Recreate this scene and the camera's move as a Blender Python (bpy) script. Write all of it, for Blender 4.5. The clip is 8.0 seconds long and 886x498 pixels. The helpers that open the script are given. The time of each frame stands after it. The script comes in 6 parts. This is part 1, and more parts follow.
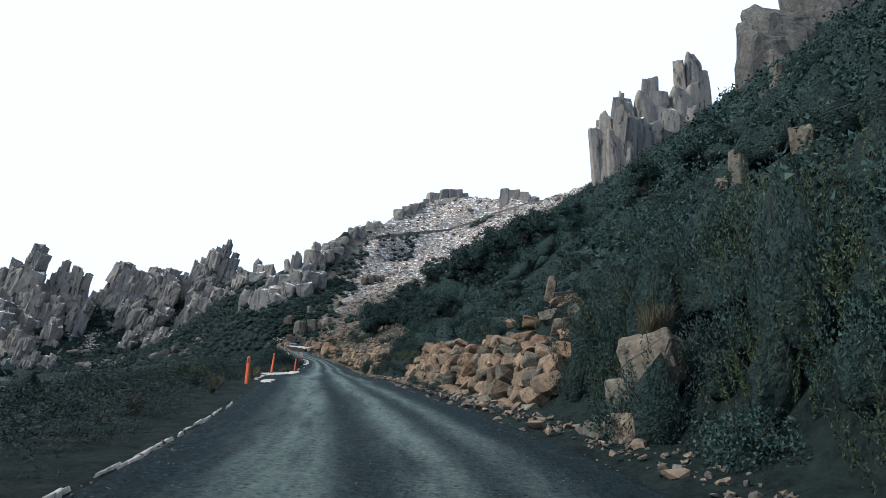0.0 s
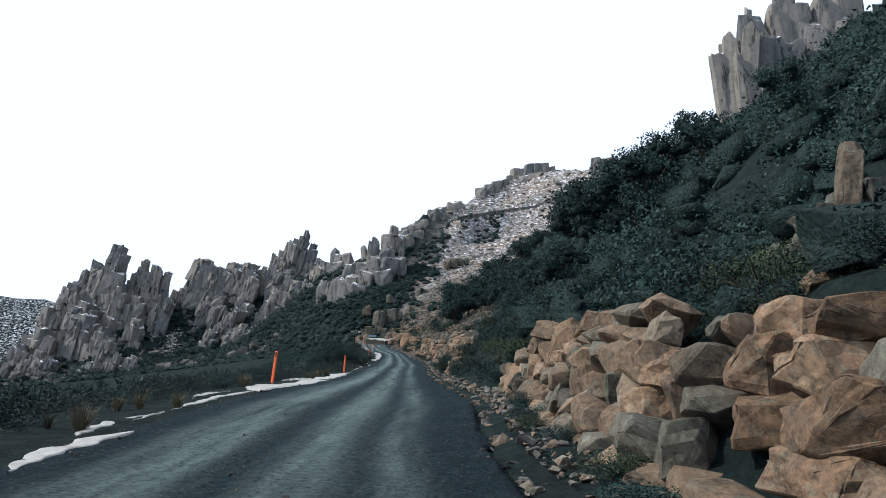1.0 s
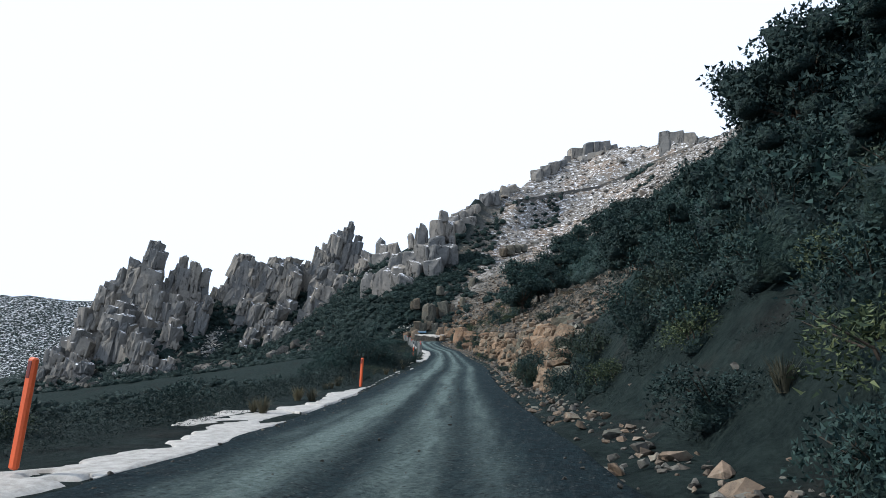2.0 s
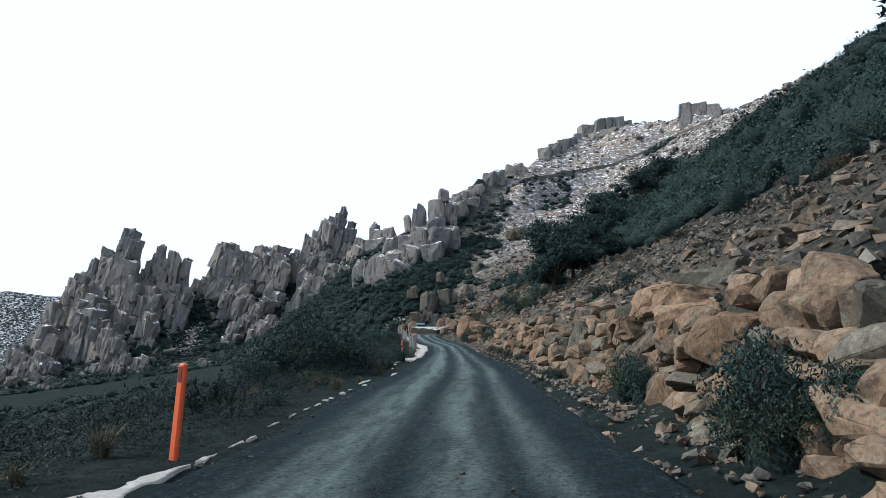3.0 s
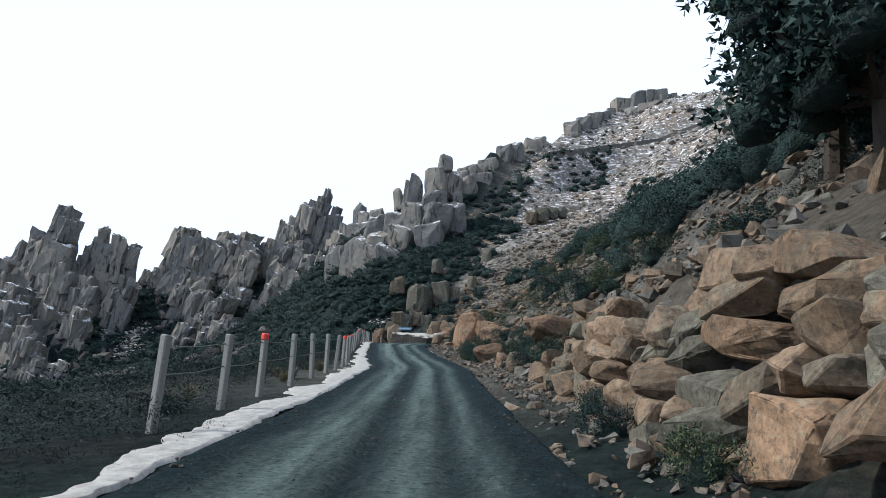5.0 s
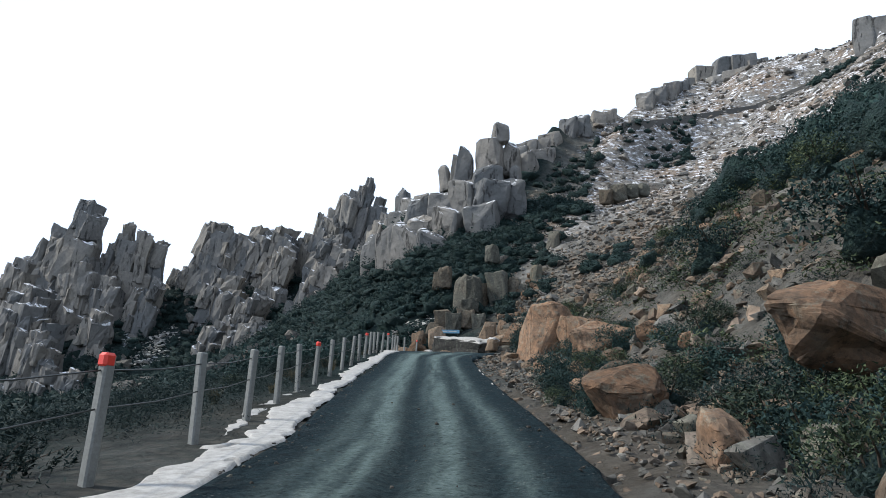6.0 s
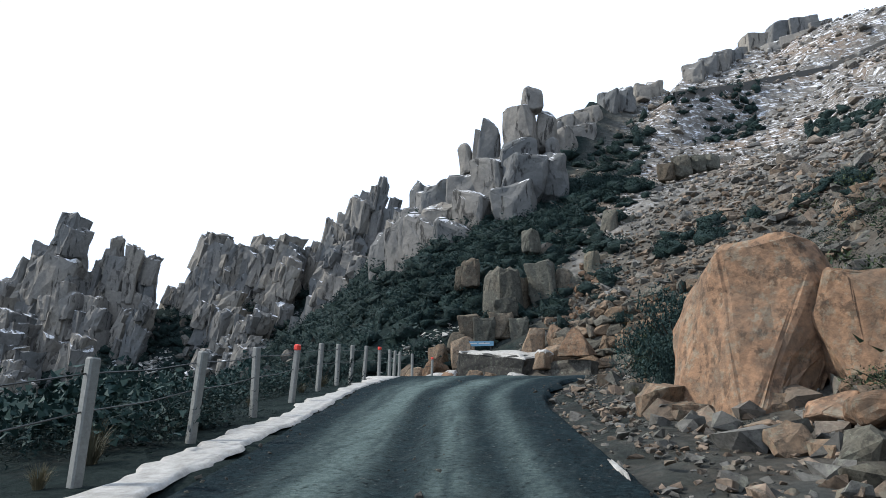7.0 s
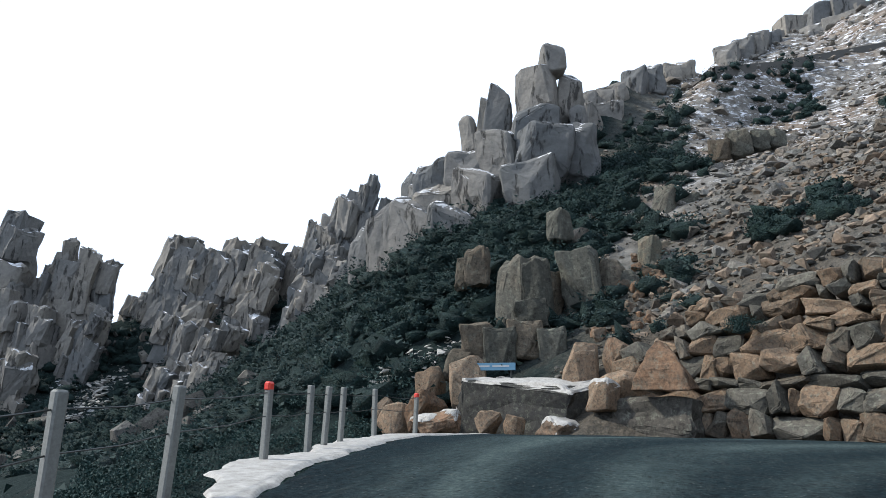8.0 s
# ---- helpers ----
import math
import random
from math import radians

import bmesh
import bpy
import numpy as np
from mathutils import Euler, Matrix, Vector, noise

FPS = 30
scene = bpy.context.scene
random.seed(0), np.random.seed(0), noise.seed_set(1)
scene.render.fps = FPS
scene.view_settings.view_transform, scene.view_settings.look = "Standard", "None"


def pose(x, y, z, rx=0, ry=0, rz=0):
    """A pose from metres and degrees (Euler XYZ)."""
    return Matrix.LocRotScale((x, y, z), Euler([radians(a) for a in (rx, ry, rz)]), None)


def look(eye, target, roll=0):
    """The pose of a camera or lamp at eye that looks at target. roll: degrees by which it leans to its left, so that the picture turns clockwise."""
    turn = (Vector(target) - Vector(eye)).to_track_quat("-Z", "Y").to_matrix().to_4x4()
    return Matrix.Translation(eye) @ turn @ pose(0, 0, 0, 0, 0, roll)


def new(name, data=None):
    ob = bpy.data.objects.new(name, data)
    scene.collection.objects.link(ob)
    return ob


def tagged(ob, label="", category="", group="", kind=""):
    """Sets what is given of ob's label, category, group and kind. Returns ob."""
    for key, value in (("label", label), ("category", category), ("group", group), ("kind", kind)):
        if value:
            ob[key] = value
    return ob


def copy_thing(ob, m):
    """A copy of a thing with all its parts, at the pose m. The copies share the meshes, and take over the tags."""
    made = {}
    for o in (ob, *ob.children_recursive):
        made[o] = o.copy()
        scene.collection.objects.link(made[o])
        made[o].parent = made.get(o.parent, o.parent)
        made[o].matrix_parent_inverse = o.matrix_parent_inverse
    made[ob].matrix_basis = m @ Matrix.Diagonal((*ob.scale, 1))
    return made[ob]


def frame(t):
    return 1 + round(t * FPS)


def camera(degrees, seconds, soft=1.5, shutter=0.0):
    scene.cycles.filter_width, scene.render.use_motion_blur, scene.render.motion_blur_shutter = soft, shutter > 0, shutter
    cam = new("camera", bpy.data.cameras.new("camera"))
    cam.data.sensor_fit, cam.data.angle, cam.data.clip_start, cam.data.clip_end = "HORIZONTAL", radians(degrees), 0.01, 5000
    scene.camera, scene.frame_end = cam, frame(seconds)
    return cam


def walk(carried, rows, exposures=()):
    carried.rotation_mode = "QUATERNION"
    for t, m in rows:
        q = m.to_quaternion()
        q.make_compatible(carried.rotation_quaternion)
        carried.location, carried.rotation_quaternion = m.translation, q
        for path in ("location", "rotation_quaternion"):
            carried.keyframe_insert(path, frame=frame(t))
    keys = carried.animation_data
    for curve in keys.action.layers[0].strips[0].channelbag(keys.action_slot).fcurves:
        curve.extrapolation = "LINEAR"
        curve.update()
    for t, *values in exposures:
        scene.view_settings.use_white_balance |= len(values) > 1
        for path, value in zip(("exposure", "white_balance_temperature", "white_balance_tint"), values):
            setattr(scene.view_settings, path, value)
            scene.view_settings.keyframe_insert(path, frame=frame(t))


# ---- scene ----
cam = camera(63.8, 8.0, soft=0.9)
PATH = [
    (0, (0.925, 0.171, -0.432), (0.885, 2.119, 0.021), 3.2),
    (0.5, (0.594, 9.133, 0.326), (0.477, 11.08, 0.766), 2.8),
    (1, (-0.306, 18.159, 1.051), (-0.583, 20.096, 1.464), 1.7),
    (1.5, (-1.922, 26.943, 1.686), (-2.323, 28.86, 2.092), 1.8),
    (3, (-7.715, 53.464, 3.23), (-8.133, 55.381, 3.618), 0.7),
    (3.5, (-9.317, 62.336, 3.781), (-9.697, 64.262, 4.164), 2.3),
    (4, (-10.752, 71.231, 4.369), (-11.104, 73.158, 4.771), 2.0),
    (4.5, (-12.475, 80.203, 5.003), (-12.846, 82.124, 5.418), 1.9),
    (6, (-18.539, 108.46, 7.721), (-19.126, 110.325, 8.144), 2.6),
    (6.5, (-21.247, 117.224, 8.403), (-21.854, 119.079, 8.838), 0.8),
    (7, (-23.904, 125.831, 9.269), (-24.554, 127.664, 9.734), 0.9),
    (7.5, (-26.756, 133.793, 10.222), (-27.422, 135.611, 10.72), 1.2),
    (8, (-29.267, 141.317, 11.137), (-29.907, 143.14, 11.651), 1.3),
]
walk(cam, [(t, look(eye, target, roll)) for t, eye, target, roll in PATH],
     [(0.0, -0.12, 6250, 9), (5.0, -0.12, 6250, 9), (8.0, 0.03, 6250, 9)])

# ---- world, sun, exposure ----
SUN_AZ, SUN_EL = 258.0, 40.0      # degrees clockwise from +y, above the horizon
world = bpy.data.worlds.new("overcast_sky")
scene.world = world
world.use_nodes = True
wn, wl = world.node_tree.nodes, world.node_tree.links
wn.clear()
sky = wn.new("ShaderNodeTexSky")
sky.sky_type, sky.sun_disc = "NISHITA", False
sky.sun_elevation, sky.sun_rotation = radians(SUN_EL), radians(SUN_AZ)
sky.air_density, sky.dust_density, sky.ozone_density = 1.2, 2.0, 1.0
sky_gain = wn.new("ShaderNodeVectorMath")
sky_gain.operation = "SCALE"
sky_gain.inputs["Scale"].default_value = 0.10
wl.new(sky.outputs[0], sky_gain.inputs[0])
w_co = wn.new("ShaderNodeTexCoord")
cloud = wn.new("ShaderNodeTexNoise")
cloud.inputs["Scale"].default_value, cloud.inputs["Detail"].default_value = 1.6, 5.0
wl.new(w_co.outputs["Generated"], cloud.inputs["Vector"])
w_sep = wn.new("ShaderNodeSeparateXYZ")
wl.new(w_co.outputs["Generated"], w_sep.inputs[0])
drift = wn.new("ShaderNodeMath")      # the haze's upper edge is uneven
drift.operation, drift.inputs[1].default_value = "MULTIPLY_ADD", 0.45
wl.new(cloud.outputs[0], drift.inputs[0])
wl.new(w_sep.outputs[2], drift.inputs[2])
cover = wn.new("ShaderNodeMapRange")  # thick white haze low down, thinning to blue overhead
cover.interpolation_type = "SMOOTHSTEP"
for k, v in (("From Min", 0.86), ("From Max", 1.32), ("To Min", 1.0), ("To Max", 0.25)):
    cover.inputs[k].default_value = v
wl.new(drift.outputs[0], cover.inputs["Value"])
veil = wn.new("ShaderNodeMix")
veil.data_type = "RGBA"
wl.new(cover.outputs[0], veil.inputs["Factor"])
wl.new(sky_gain.outputs[0], veil.inputs["A"])
veil.inputs["B"].default_value = (1.10, 1.24, 1.48, 1)
w_bg, w_out = wn.new("ShaderNodeBackground"), wn.new("ShaderNodeOutputWorld")
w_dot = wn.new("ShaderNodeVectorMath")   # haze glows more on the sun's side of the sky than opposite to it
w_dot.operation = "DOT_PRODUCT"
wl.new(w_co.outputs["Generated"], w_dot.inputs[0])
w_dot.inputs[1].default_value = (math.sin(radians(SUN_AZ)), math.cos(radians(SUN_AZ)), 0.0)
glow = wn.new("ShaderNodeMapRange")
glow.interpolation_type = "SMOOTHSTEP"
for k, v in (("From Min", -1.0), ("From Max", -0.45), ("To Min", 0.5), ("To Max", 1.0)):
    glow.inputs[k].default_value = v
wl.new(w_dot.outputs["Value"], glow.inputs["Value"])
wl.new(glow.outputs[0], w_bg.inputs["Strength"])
wl.new(veil.outputs["Result"], w_bg.inputs["Color"])
wl.new(w_bg.outputs[0], w_out.inputs["Surface"])

sun = new("sun", bpy.data.lights.new("sun", "SUN"))
sun.data.energy, sun.data.angle, sun.data.color = 4.4, radians(3), (1.0, 0.92, 0.81)
_a, _e = radians(SUN_AZ), radians(SUN_EL)
sun.matrix_world = look((math.sin(_a) * math.cos(_e) * 60, math.cos(_a) * math.cos(_e) * 60, math.sin(_e) * 60), (0, 0, 0))

# ---- materials ----


class Nodes:
    """A small builder for node materials."""

    def __init__(self, name):
        self.m = bpy.data.materials.new(name)
        self.m.use_nodes = True
        self.t = self.m.node_tree
        self.b = self.t.nodes["Principled BSDF"]
        self.co = self.t.nodes.new("ShaderNodeTexCoord").outputs["Object"]

    def world_co(self):
        self.co = self.t.nodes.new("ShaderNodeNewGeometry").outputs["Position"]
        return self

    def scaled(self, sx, sy, sz):
        n = self.t.nodes.new("ShaderNodeMapping")
        n.inputs["Scale"].default_value = (sx, sy, sz)
        self.t.links.new(self.co, n.inputs["Vector"])
        return n.outputs[0]

    def warped(self, amount, scale):
        """The place, shifted about by noise, so that joints run unevenly."""
        n = self.t.nodes.new("ShaderNodeTexNoise")
        n.inputs["Scale"].default_value, n.inputs["Detail"].default_value = scale, 4.0
        self.t.links.new(self.co, n.inputs["Vector"])
        m = self.t.nodes.new("ShaderNodeVectorMath")
        m.operation = "MULTIPLY_ADD"
        self.t.links.new(n.outputs["Color"], m.inputs[0])
        m.inputs[1].default_value = (amount, amount, amount)
        self.t.links.new(self.co, m.inputs[2])
        return m.outputs[0]

    def noise(self, scale, detail=6.0, rough=0.6, vec=None, warp=0.0):
        n = self.t.nodes.new("ShaderNodeTexNoise")
        n.inputs["Scale"].default_value, n.inputs["Detail"].default_value = scale, detail
        n.inputs["Roughness"].default_value, n.inputs["Distortion"].default_value = rough, warp
        self.t.links.new(vec or self.co, n.inputs["Vector"])
        return n.outputs[0]

    def cells(self, scale, feature="F1", vec=None):
        n = self.t.nodes.new("ShaderNodeTexVoronoi")
        n.feature = feature
        n.inputs["Scale"].default_value = scale
        self.t.links.new(vec or self.co, n.inputs["Vector"])
        return n.outputs["Distance"]

    def ramp(self, value, stops):
        n = self.t.nodes.new("ShaderNodeValToRGB")
        e = n.color_ramp.elements
        while len(e) < len(stops):
            e.new(0.5)
        for k, (p, c) in zip(e, stops):
            k.position, k.color = p, (*c, 1) if len(c) == 3 else c
        self.t.links.new(value, n.inputs[0])
        return n.outputs[0]

    def span(self, value, a, b, c=0.0, d=1.0):
        n = self.t.nodes.new("ShaderNodeMapRange")
        for k, v in zip(("From Min", "From Max", "To Min", "To Max"), (a, b, c, d)):
            n.inputs[k].default_value = v
        self.t.links.new(value, n.inputs["Value"])
        return n.outputs[0]

    def mix(self, f, a, b, how="MIX"):
        n = self.t.nodes.new("ShaderNodeMix")
        n.data_type, n.blend_type = "RGBA", how
        for k, v in (("Factor", f), ("A", a), ("B", b)):
            if isinstance(v, (float, int)):
                n.inputs[k].default_value = v
            elif isinstance(v, tuple):
                n.inputs[k].default_value = (*v, 1)
            else:
                self.t.links.new(v, n.inputs[k])
        return n.outputs["Result"]

    def math(self, how, a, b):
        n = self.t.nodes.new("ShaderNodeMath")
        n.operation = how
        for i, v in enumerate((a, b)):
            if isinstance(v, (float, int)):
                n.inputs[i].default_value = v
            else:
                self.t.links.new(v, n.inputs[i])
        return n.outputs[0]

    def rand(self):
        return self.t.nodes.new("ShaderNodeObjectInfo").outputs["Random"]

    def island(self):
        return self.t.nodes.new("ShaderNodeNewGeometry").outputs["Random Per Island"]

    def attr(self, name):
        n = self.t.nodes.new("ShaderNodeAttribute")
        n.attribute_name = name
        return n.outputs["Fac"]

    def up(self):
        n = self.t.nodes.new("ShaderNodeSeparateXYZ")
        self.t.links.new(self.t.nodes.new("ShaderNodeNewGeometry").outputs["Normal"], n.inputs[0])
        return n.outputs[2]

    def done(self, colour, rough=0.8, bump=None, strength=0.4, dist=0.05, spec=0.3):
        for k, v in (("Base Color", colour), ("Roughness", rough)):
            if isinstance(v, tuple):
                self.b.inputs[k].default_value = (*v, 1)
            elif isinstance(v, (float, int)):
                self.b.inputs[k].default_value = v
            else:
                self.t.links.new(v, self.b.inputs[k])
        self.b.inputs["Specular IOR Level"].default_value = spec
        if bump is not None:
            n = self.t.nodes.new("ShaderNodeBump")
            n.inputs["Strength"].default_value, n.inputs["Distance"].default_value = strength, dist
            self.t.links.new(bump, n.inputs["Height"])
            self.t.links.new(n.outputs[0], self.b.inputs["Normal"])
        return self.m


def stone_material(name, grey, warm, warmth, grain, per_island=False):
    """Weathered porphyry: grey-green lichened skin, tan and orange breaks."""
    n = Nodes(name).world_co()
    pick = n.island() if per_island else n.rand()
    big = n.noise(1.1 * grain, 5, 0.6)
    lot = n.math("ADD", n.math("MULTIPLY", pick, 0.78), n.math("MULTIPLY", big, 0.36))
    base = n.mix(n.span(lot, warmth - 0.12, warmth + 0.12), grey, warm)
    fine = n.noise(9 * grain, 8, 0.7)
    base = n.mix(n.span(fine, 0.36, 0.64), n.mix(0.55, base, (0.03, 0.03, 0.03)), base)
    lich = n.math("MULTIPLY", n.span(n.noise(4.2 * grain, 8, 0.8), 0.53, 0.59), n.span(n.up(), -0.8, 0.6, 0.35, 1.0))
    base = n.mix(n.math("MULTIPLY", lich, 0.5), base, (0.25, 0.262, 0.21))
    stain = n.span(n.noise(1.7 * grain, 7, 0.7, None, 0.6), 0.46, 0.60)
    base = n.mix(n.math("MULTIPLY", stain, 0.42), base, (0.085, 0.082, 0.07))
    pit = n.span(n.noise(5.0 * grain, 9, 0.75, n.scaled(1, 1, 0.85)), 0.40, 0.47)
    base = n.mix(pit, n.mix(0.55, base, (0.025, 0.024, 0.022)), base)
    crack = n.span(n.cells(0.55 * grain, "DISTANCE_TO_EDGE", n.warped(0.9, 1.3 * grain)), 0.0, 0.02)
    crack = n.math("MAXIMUM", crack, n.span(n.noise(0.9 * grain, 3), 0.42, 0.55))
    base = n.mix(n.math("MAXIMUM", crack, 0.85), (0.04, 0.038, 0.035), base)
    shade = n.span(n.math("FRACT", n.math("MULTIPLY", pick, 7.31), 0.0), 0.0, 1.0, 0.62, 1.18)
    base = n.mix(1.0, base, shade, "MULTIPLY")
    h = n.math("ADD", n.math("MULTIPLY", fine, 0.5), n.math("ADD", n.math("MULTIPLY", crack, 0.1), big))
    return n.done(base, 0.92, h, 0.7, 0.07 / grain, 0.1)


M_WALL = stone_material("bank_stone", (0.150, 0.142, 0.112), (0.285, 0.200, 0.134), 0.42, 1.6)
M_ORANGE = stone_material("orange_stone", (0.195, 0.143, 0.102), (0.290, 0.178, 0.110), 0.45, 1.0)
M_BEDROCK = stone_material("bedrock", (0.216, 0.176, 0.133), (0.302, 0.205, 0.137), 0.5, 1.3)
M_DRY = stone_material("dry_wall_stone", (0.133, 0.125, 0.105), (0.281, 0.195, 0.129), 0.58, 1.6)
M_VALLEY = stone_material("valley_rock", (0.133, 0.133, 0.131), (0.168, 0.158, 0.143), 0.6, 0.6, True)
M_GREY = stone_material("grey_boulder", (0.0638, 0.0646, 0.062), (0.102, 0.0935, 0.0808), 0.6, 0.9)
M_SCREE = stone_material("scree_rock", (0.289, 0.285, 0.272), (0.357, 0.306, 0.255), 0.62, 0.9, True)
M_LEDGE = stone_material("ledge_rock", (0.115, 0.116, 0.098), (0.205, 0.168, 0.125), 0.66, 0.8)
M_BROKEN = stone_material("broken_stone", (0.135, 0.132, 0.103), (0.300, 0.195, 0.122), 0.38, 1.9)
M_OUTCROP = stone_material("outcrop_rock", (0.173, 0.169, 0.155), (0.288, 0.216, 0.158), 0.6, 0.6, True)


def crag_material():
    """Grey jointed rock in broad planes, with thin leaning cracks and snow on its ledges."""
    n = Nodes("crag_rock").world_co()
    pick = n.rand()
    tone = n.math("ADD", n.math("MULTIPLY", pick, 0.5), n.math("MULTIPLY", n.noise(0.16, 6, 0.65), 0.6))
    base = n.ramp(tone, [(0.30, (0.135, 0.142, 0.145)), (0.55, (0.205, 0.200, 0.188)), (0.80, (0.275, 0.255, 0.222))])
    fine = n.noise(1.6, 9, 0.72)
    base = n.mix(n.span(fine, 0.34, 0.60), n.mix(0.35, base, (0.05, 0.05, 0.05)), base)
    stain = n.span(n.noise(0.5, 7, 0.7, n.scaled(1, 1, 0.35), 0.5), 0.50, 0.62)
    base = n.mix(n.math("MULTIPLY", stain, 0.35), base, (0.11, 0.115, 0.11))
    rift = n.span(n.noise(0.75, 8, 0.7, n.scaled(1.6, 1.6, 0.35), 0.25), 0.36, 0.43)
    base = n.mix(n.math("MAXIMUM", rift, 0.35), (0.03, 0.032, 0.034), base)
    lies = n.math("MULTIPLY", n.span(n.noise(0.55, 6, 0.7), 0.52, 0.56), n.span(n.up(), 0.55, 0.75))
    base = n.mix(lies, base, (0.78, 0.80, 0.83))
    h = n.math("ADD", n.math("MULTIPLY", fine, 0.6), n.math("ADD", n.math("MULTIPLY", rift, 0.8), n.noise(0.5, 5, 0.6)))
    return n.done(base, 0.9, h, 0.8, 0.28, 0.15)


M_CRAG = crag_material()


def leaf_material(name, a, b, c):
    n = Nodes(name)
    col = n.ramp(n.island(), [(0.0, a), (0.55, b), (1.0, c)])
    col = n.mix(n.span(n.rand(), 0, 1, 0.0, 0.75), col, (0.013, 0.024, 0.024))
    m = n.done(col, 0.7, None, spec=0.12)
    n.b.inputs["Transmission Weight"].default_value = 0.0
    return m


M_LEAF = leaf_material("macchia_leaf", (0.0168, 0.04, 0.0392), (0.0296, 0.0616, 0.0568), (0.0464, 0.0824, 0.0696))
M_LEAF_PALE = leaf_material("heath_leaf", (0.019, 0.034, 0.022), (0.044, 0.066, 0.036), (0.105, 0.128, 0.062))
# paler than macchia_leaf: distance haze put into the far scrub's leaf colour
M_LEAF_HAZED = leaf_material("hazed_scrub_leaf", (0.027, 0.049, 0.048), (0.043, 0.074, 0.070), (0.066, 0.100, 0.088))
M_LEAF_BROWN = leaf_material("dry_leaf", (0.055, 0.050, 0.034), (0.085, 0.072, 0.045), (0.13, 0.105, 0.065))
M_LEAF_LOW = leaf_material("low_heath_leaf", (0.0112, 0.0229, 0.0229), (0.0198, 0.036, 0.0335), (0.0384, 0.0546, 0.0446))


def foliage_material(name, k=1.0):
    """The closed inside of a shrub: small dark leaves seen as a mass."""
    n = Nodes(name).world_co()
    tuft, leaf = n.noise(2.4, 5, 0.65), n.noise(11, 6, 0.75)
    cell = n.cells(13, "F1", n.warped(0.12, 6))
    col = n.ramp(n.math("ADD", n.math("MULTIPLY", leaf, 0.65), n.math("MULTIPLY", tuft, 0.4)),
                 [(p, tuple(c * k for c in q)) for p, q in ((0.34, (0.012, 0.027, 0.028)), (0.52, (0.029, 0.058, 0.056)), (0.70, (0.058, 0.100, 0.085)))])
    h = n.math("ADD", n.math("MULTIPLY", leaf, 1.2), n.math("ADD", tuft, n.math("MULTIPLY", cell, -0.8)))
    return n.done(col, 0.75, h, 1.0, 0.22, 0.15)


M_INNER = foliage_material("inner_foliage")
M_INNER_FAR = foliage_material("inner_far_scrub", 0.8)
M_TWIG = Nodes("twig").done((0.045, 0.036, 0.028), 0.9)
M_DRYGRASS = leaf_material("dry_grass", (0.13, 0.11, 0.07), (0.19, 0.165, 0.10), (0.10, 0.10, 0.06))


def ground_material():
    n = Nodes("hillside_ground").world_co()
    a, b, c = n.noise(0.35, 6, 0.65), n.noise(2.3, 8, 0.7), n.noise(13, 8, 0.78)
    peb = n.span(n.cells(5.5), 0.05, 0.6)
    # shade under and between the bushes is put into the soil and green
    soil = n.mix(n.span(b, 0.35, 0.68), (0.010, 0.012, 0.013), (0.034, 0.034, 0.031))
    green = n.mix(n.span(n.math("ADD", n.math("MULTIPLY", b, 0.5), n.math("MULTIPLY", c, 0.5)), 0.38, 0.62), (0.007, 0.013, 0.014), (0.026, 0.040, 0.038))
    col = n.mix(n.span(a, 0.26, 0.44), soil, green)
    earth = n.mix(n.span(c, 0.3, 0.7), (0.045, 0.044, 0.039), (0.15, 0.13, 0.105))
    col = n.mix(n.math("MULTIPLY", n.attr("earth"), n.span(b, 0.3, 0.55, 0.3, 1.0)), col, earth)
    scree = n.mix(n.span(n.cells(1.1), 0.1, 0.7), (0.38, 0.37, 0.345), (0.18, 0.172, 0.16))
    scree = n.mix(n.span(c, 0.3, 0.7), n.mix(0.5, scree, (0.05, 0.05, 0.048)), scree)
    warm = n.mix(n.span(n.noise(0.12, 4), 0.5, 0.62), scree, n.mix(0.45, scree, (0.26, 0.18, 0.12)))
    col = n.mix(n.attr("scree"), col, warm)
    col = n.mix(n.math("MAXIMUM", peb, n.span(n.math("ADD", n.attr("earth"), n.attr("scree")), 0.0, 0.4, 1.0, 0.0)), n.mix(0.35, col, (0.16, 0.145, 0.125)), col)
    drift = n.math("ADD", n.attr("snow"), n.math("MULTIPLY", n.noise(0.09, 3), 0.8))
    flake = n.math("ADD", n.noise(1.5, 9, 0.76, n.scaled(0.5, 0.5, 1.3), 0.3), n.math("MULTIPLY", n.attr("snow"), 0.035))
    snow = n.math("MULTIPLY", n.span(flake, 0.569, 0.595), n.span(drift, 0.82, 1.08))
    col = n.mix(snow, col, (0.80, 0.82, 0.86))
    h = n.math("ADD", n.math("MULTIPLY", b, 0.7), n.math("ADD", n.math("ADD", n.cells(1.4), n.math("MULTIPLY", peb, 0.25)), n.math("ADD", n.math("MULTIPLY", c, 0.3), n.math("MULTIPLY", snow, 0.3))))
    return n.done(col, 0.95, h, 0.9, 0.25, 0.05)


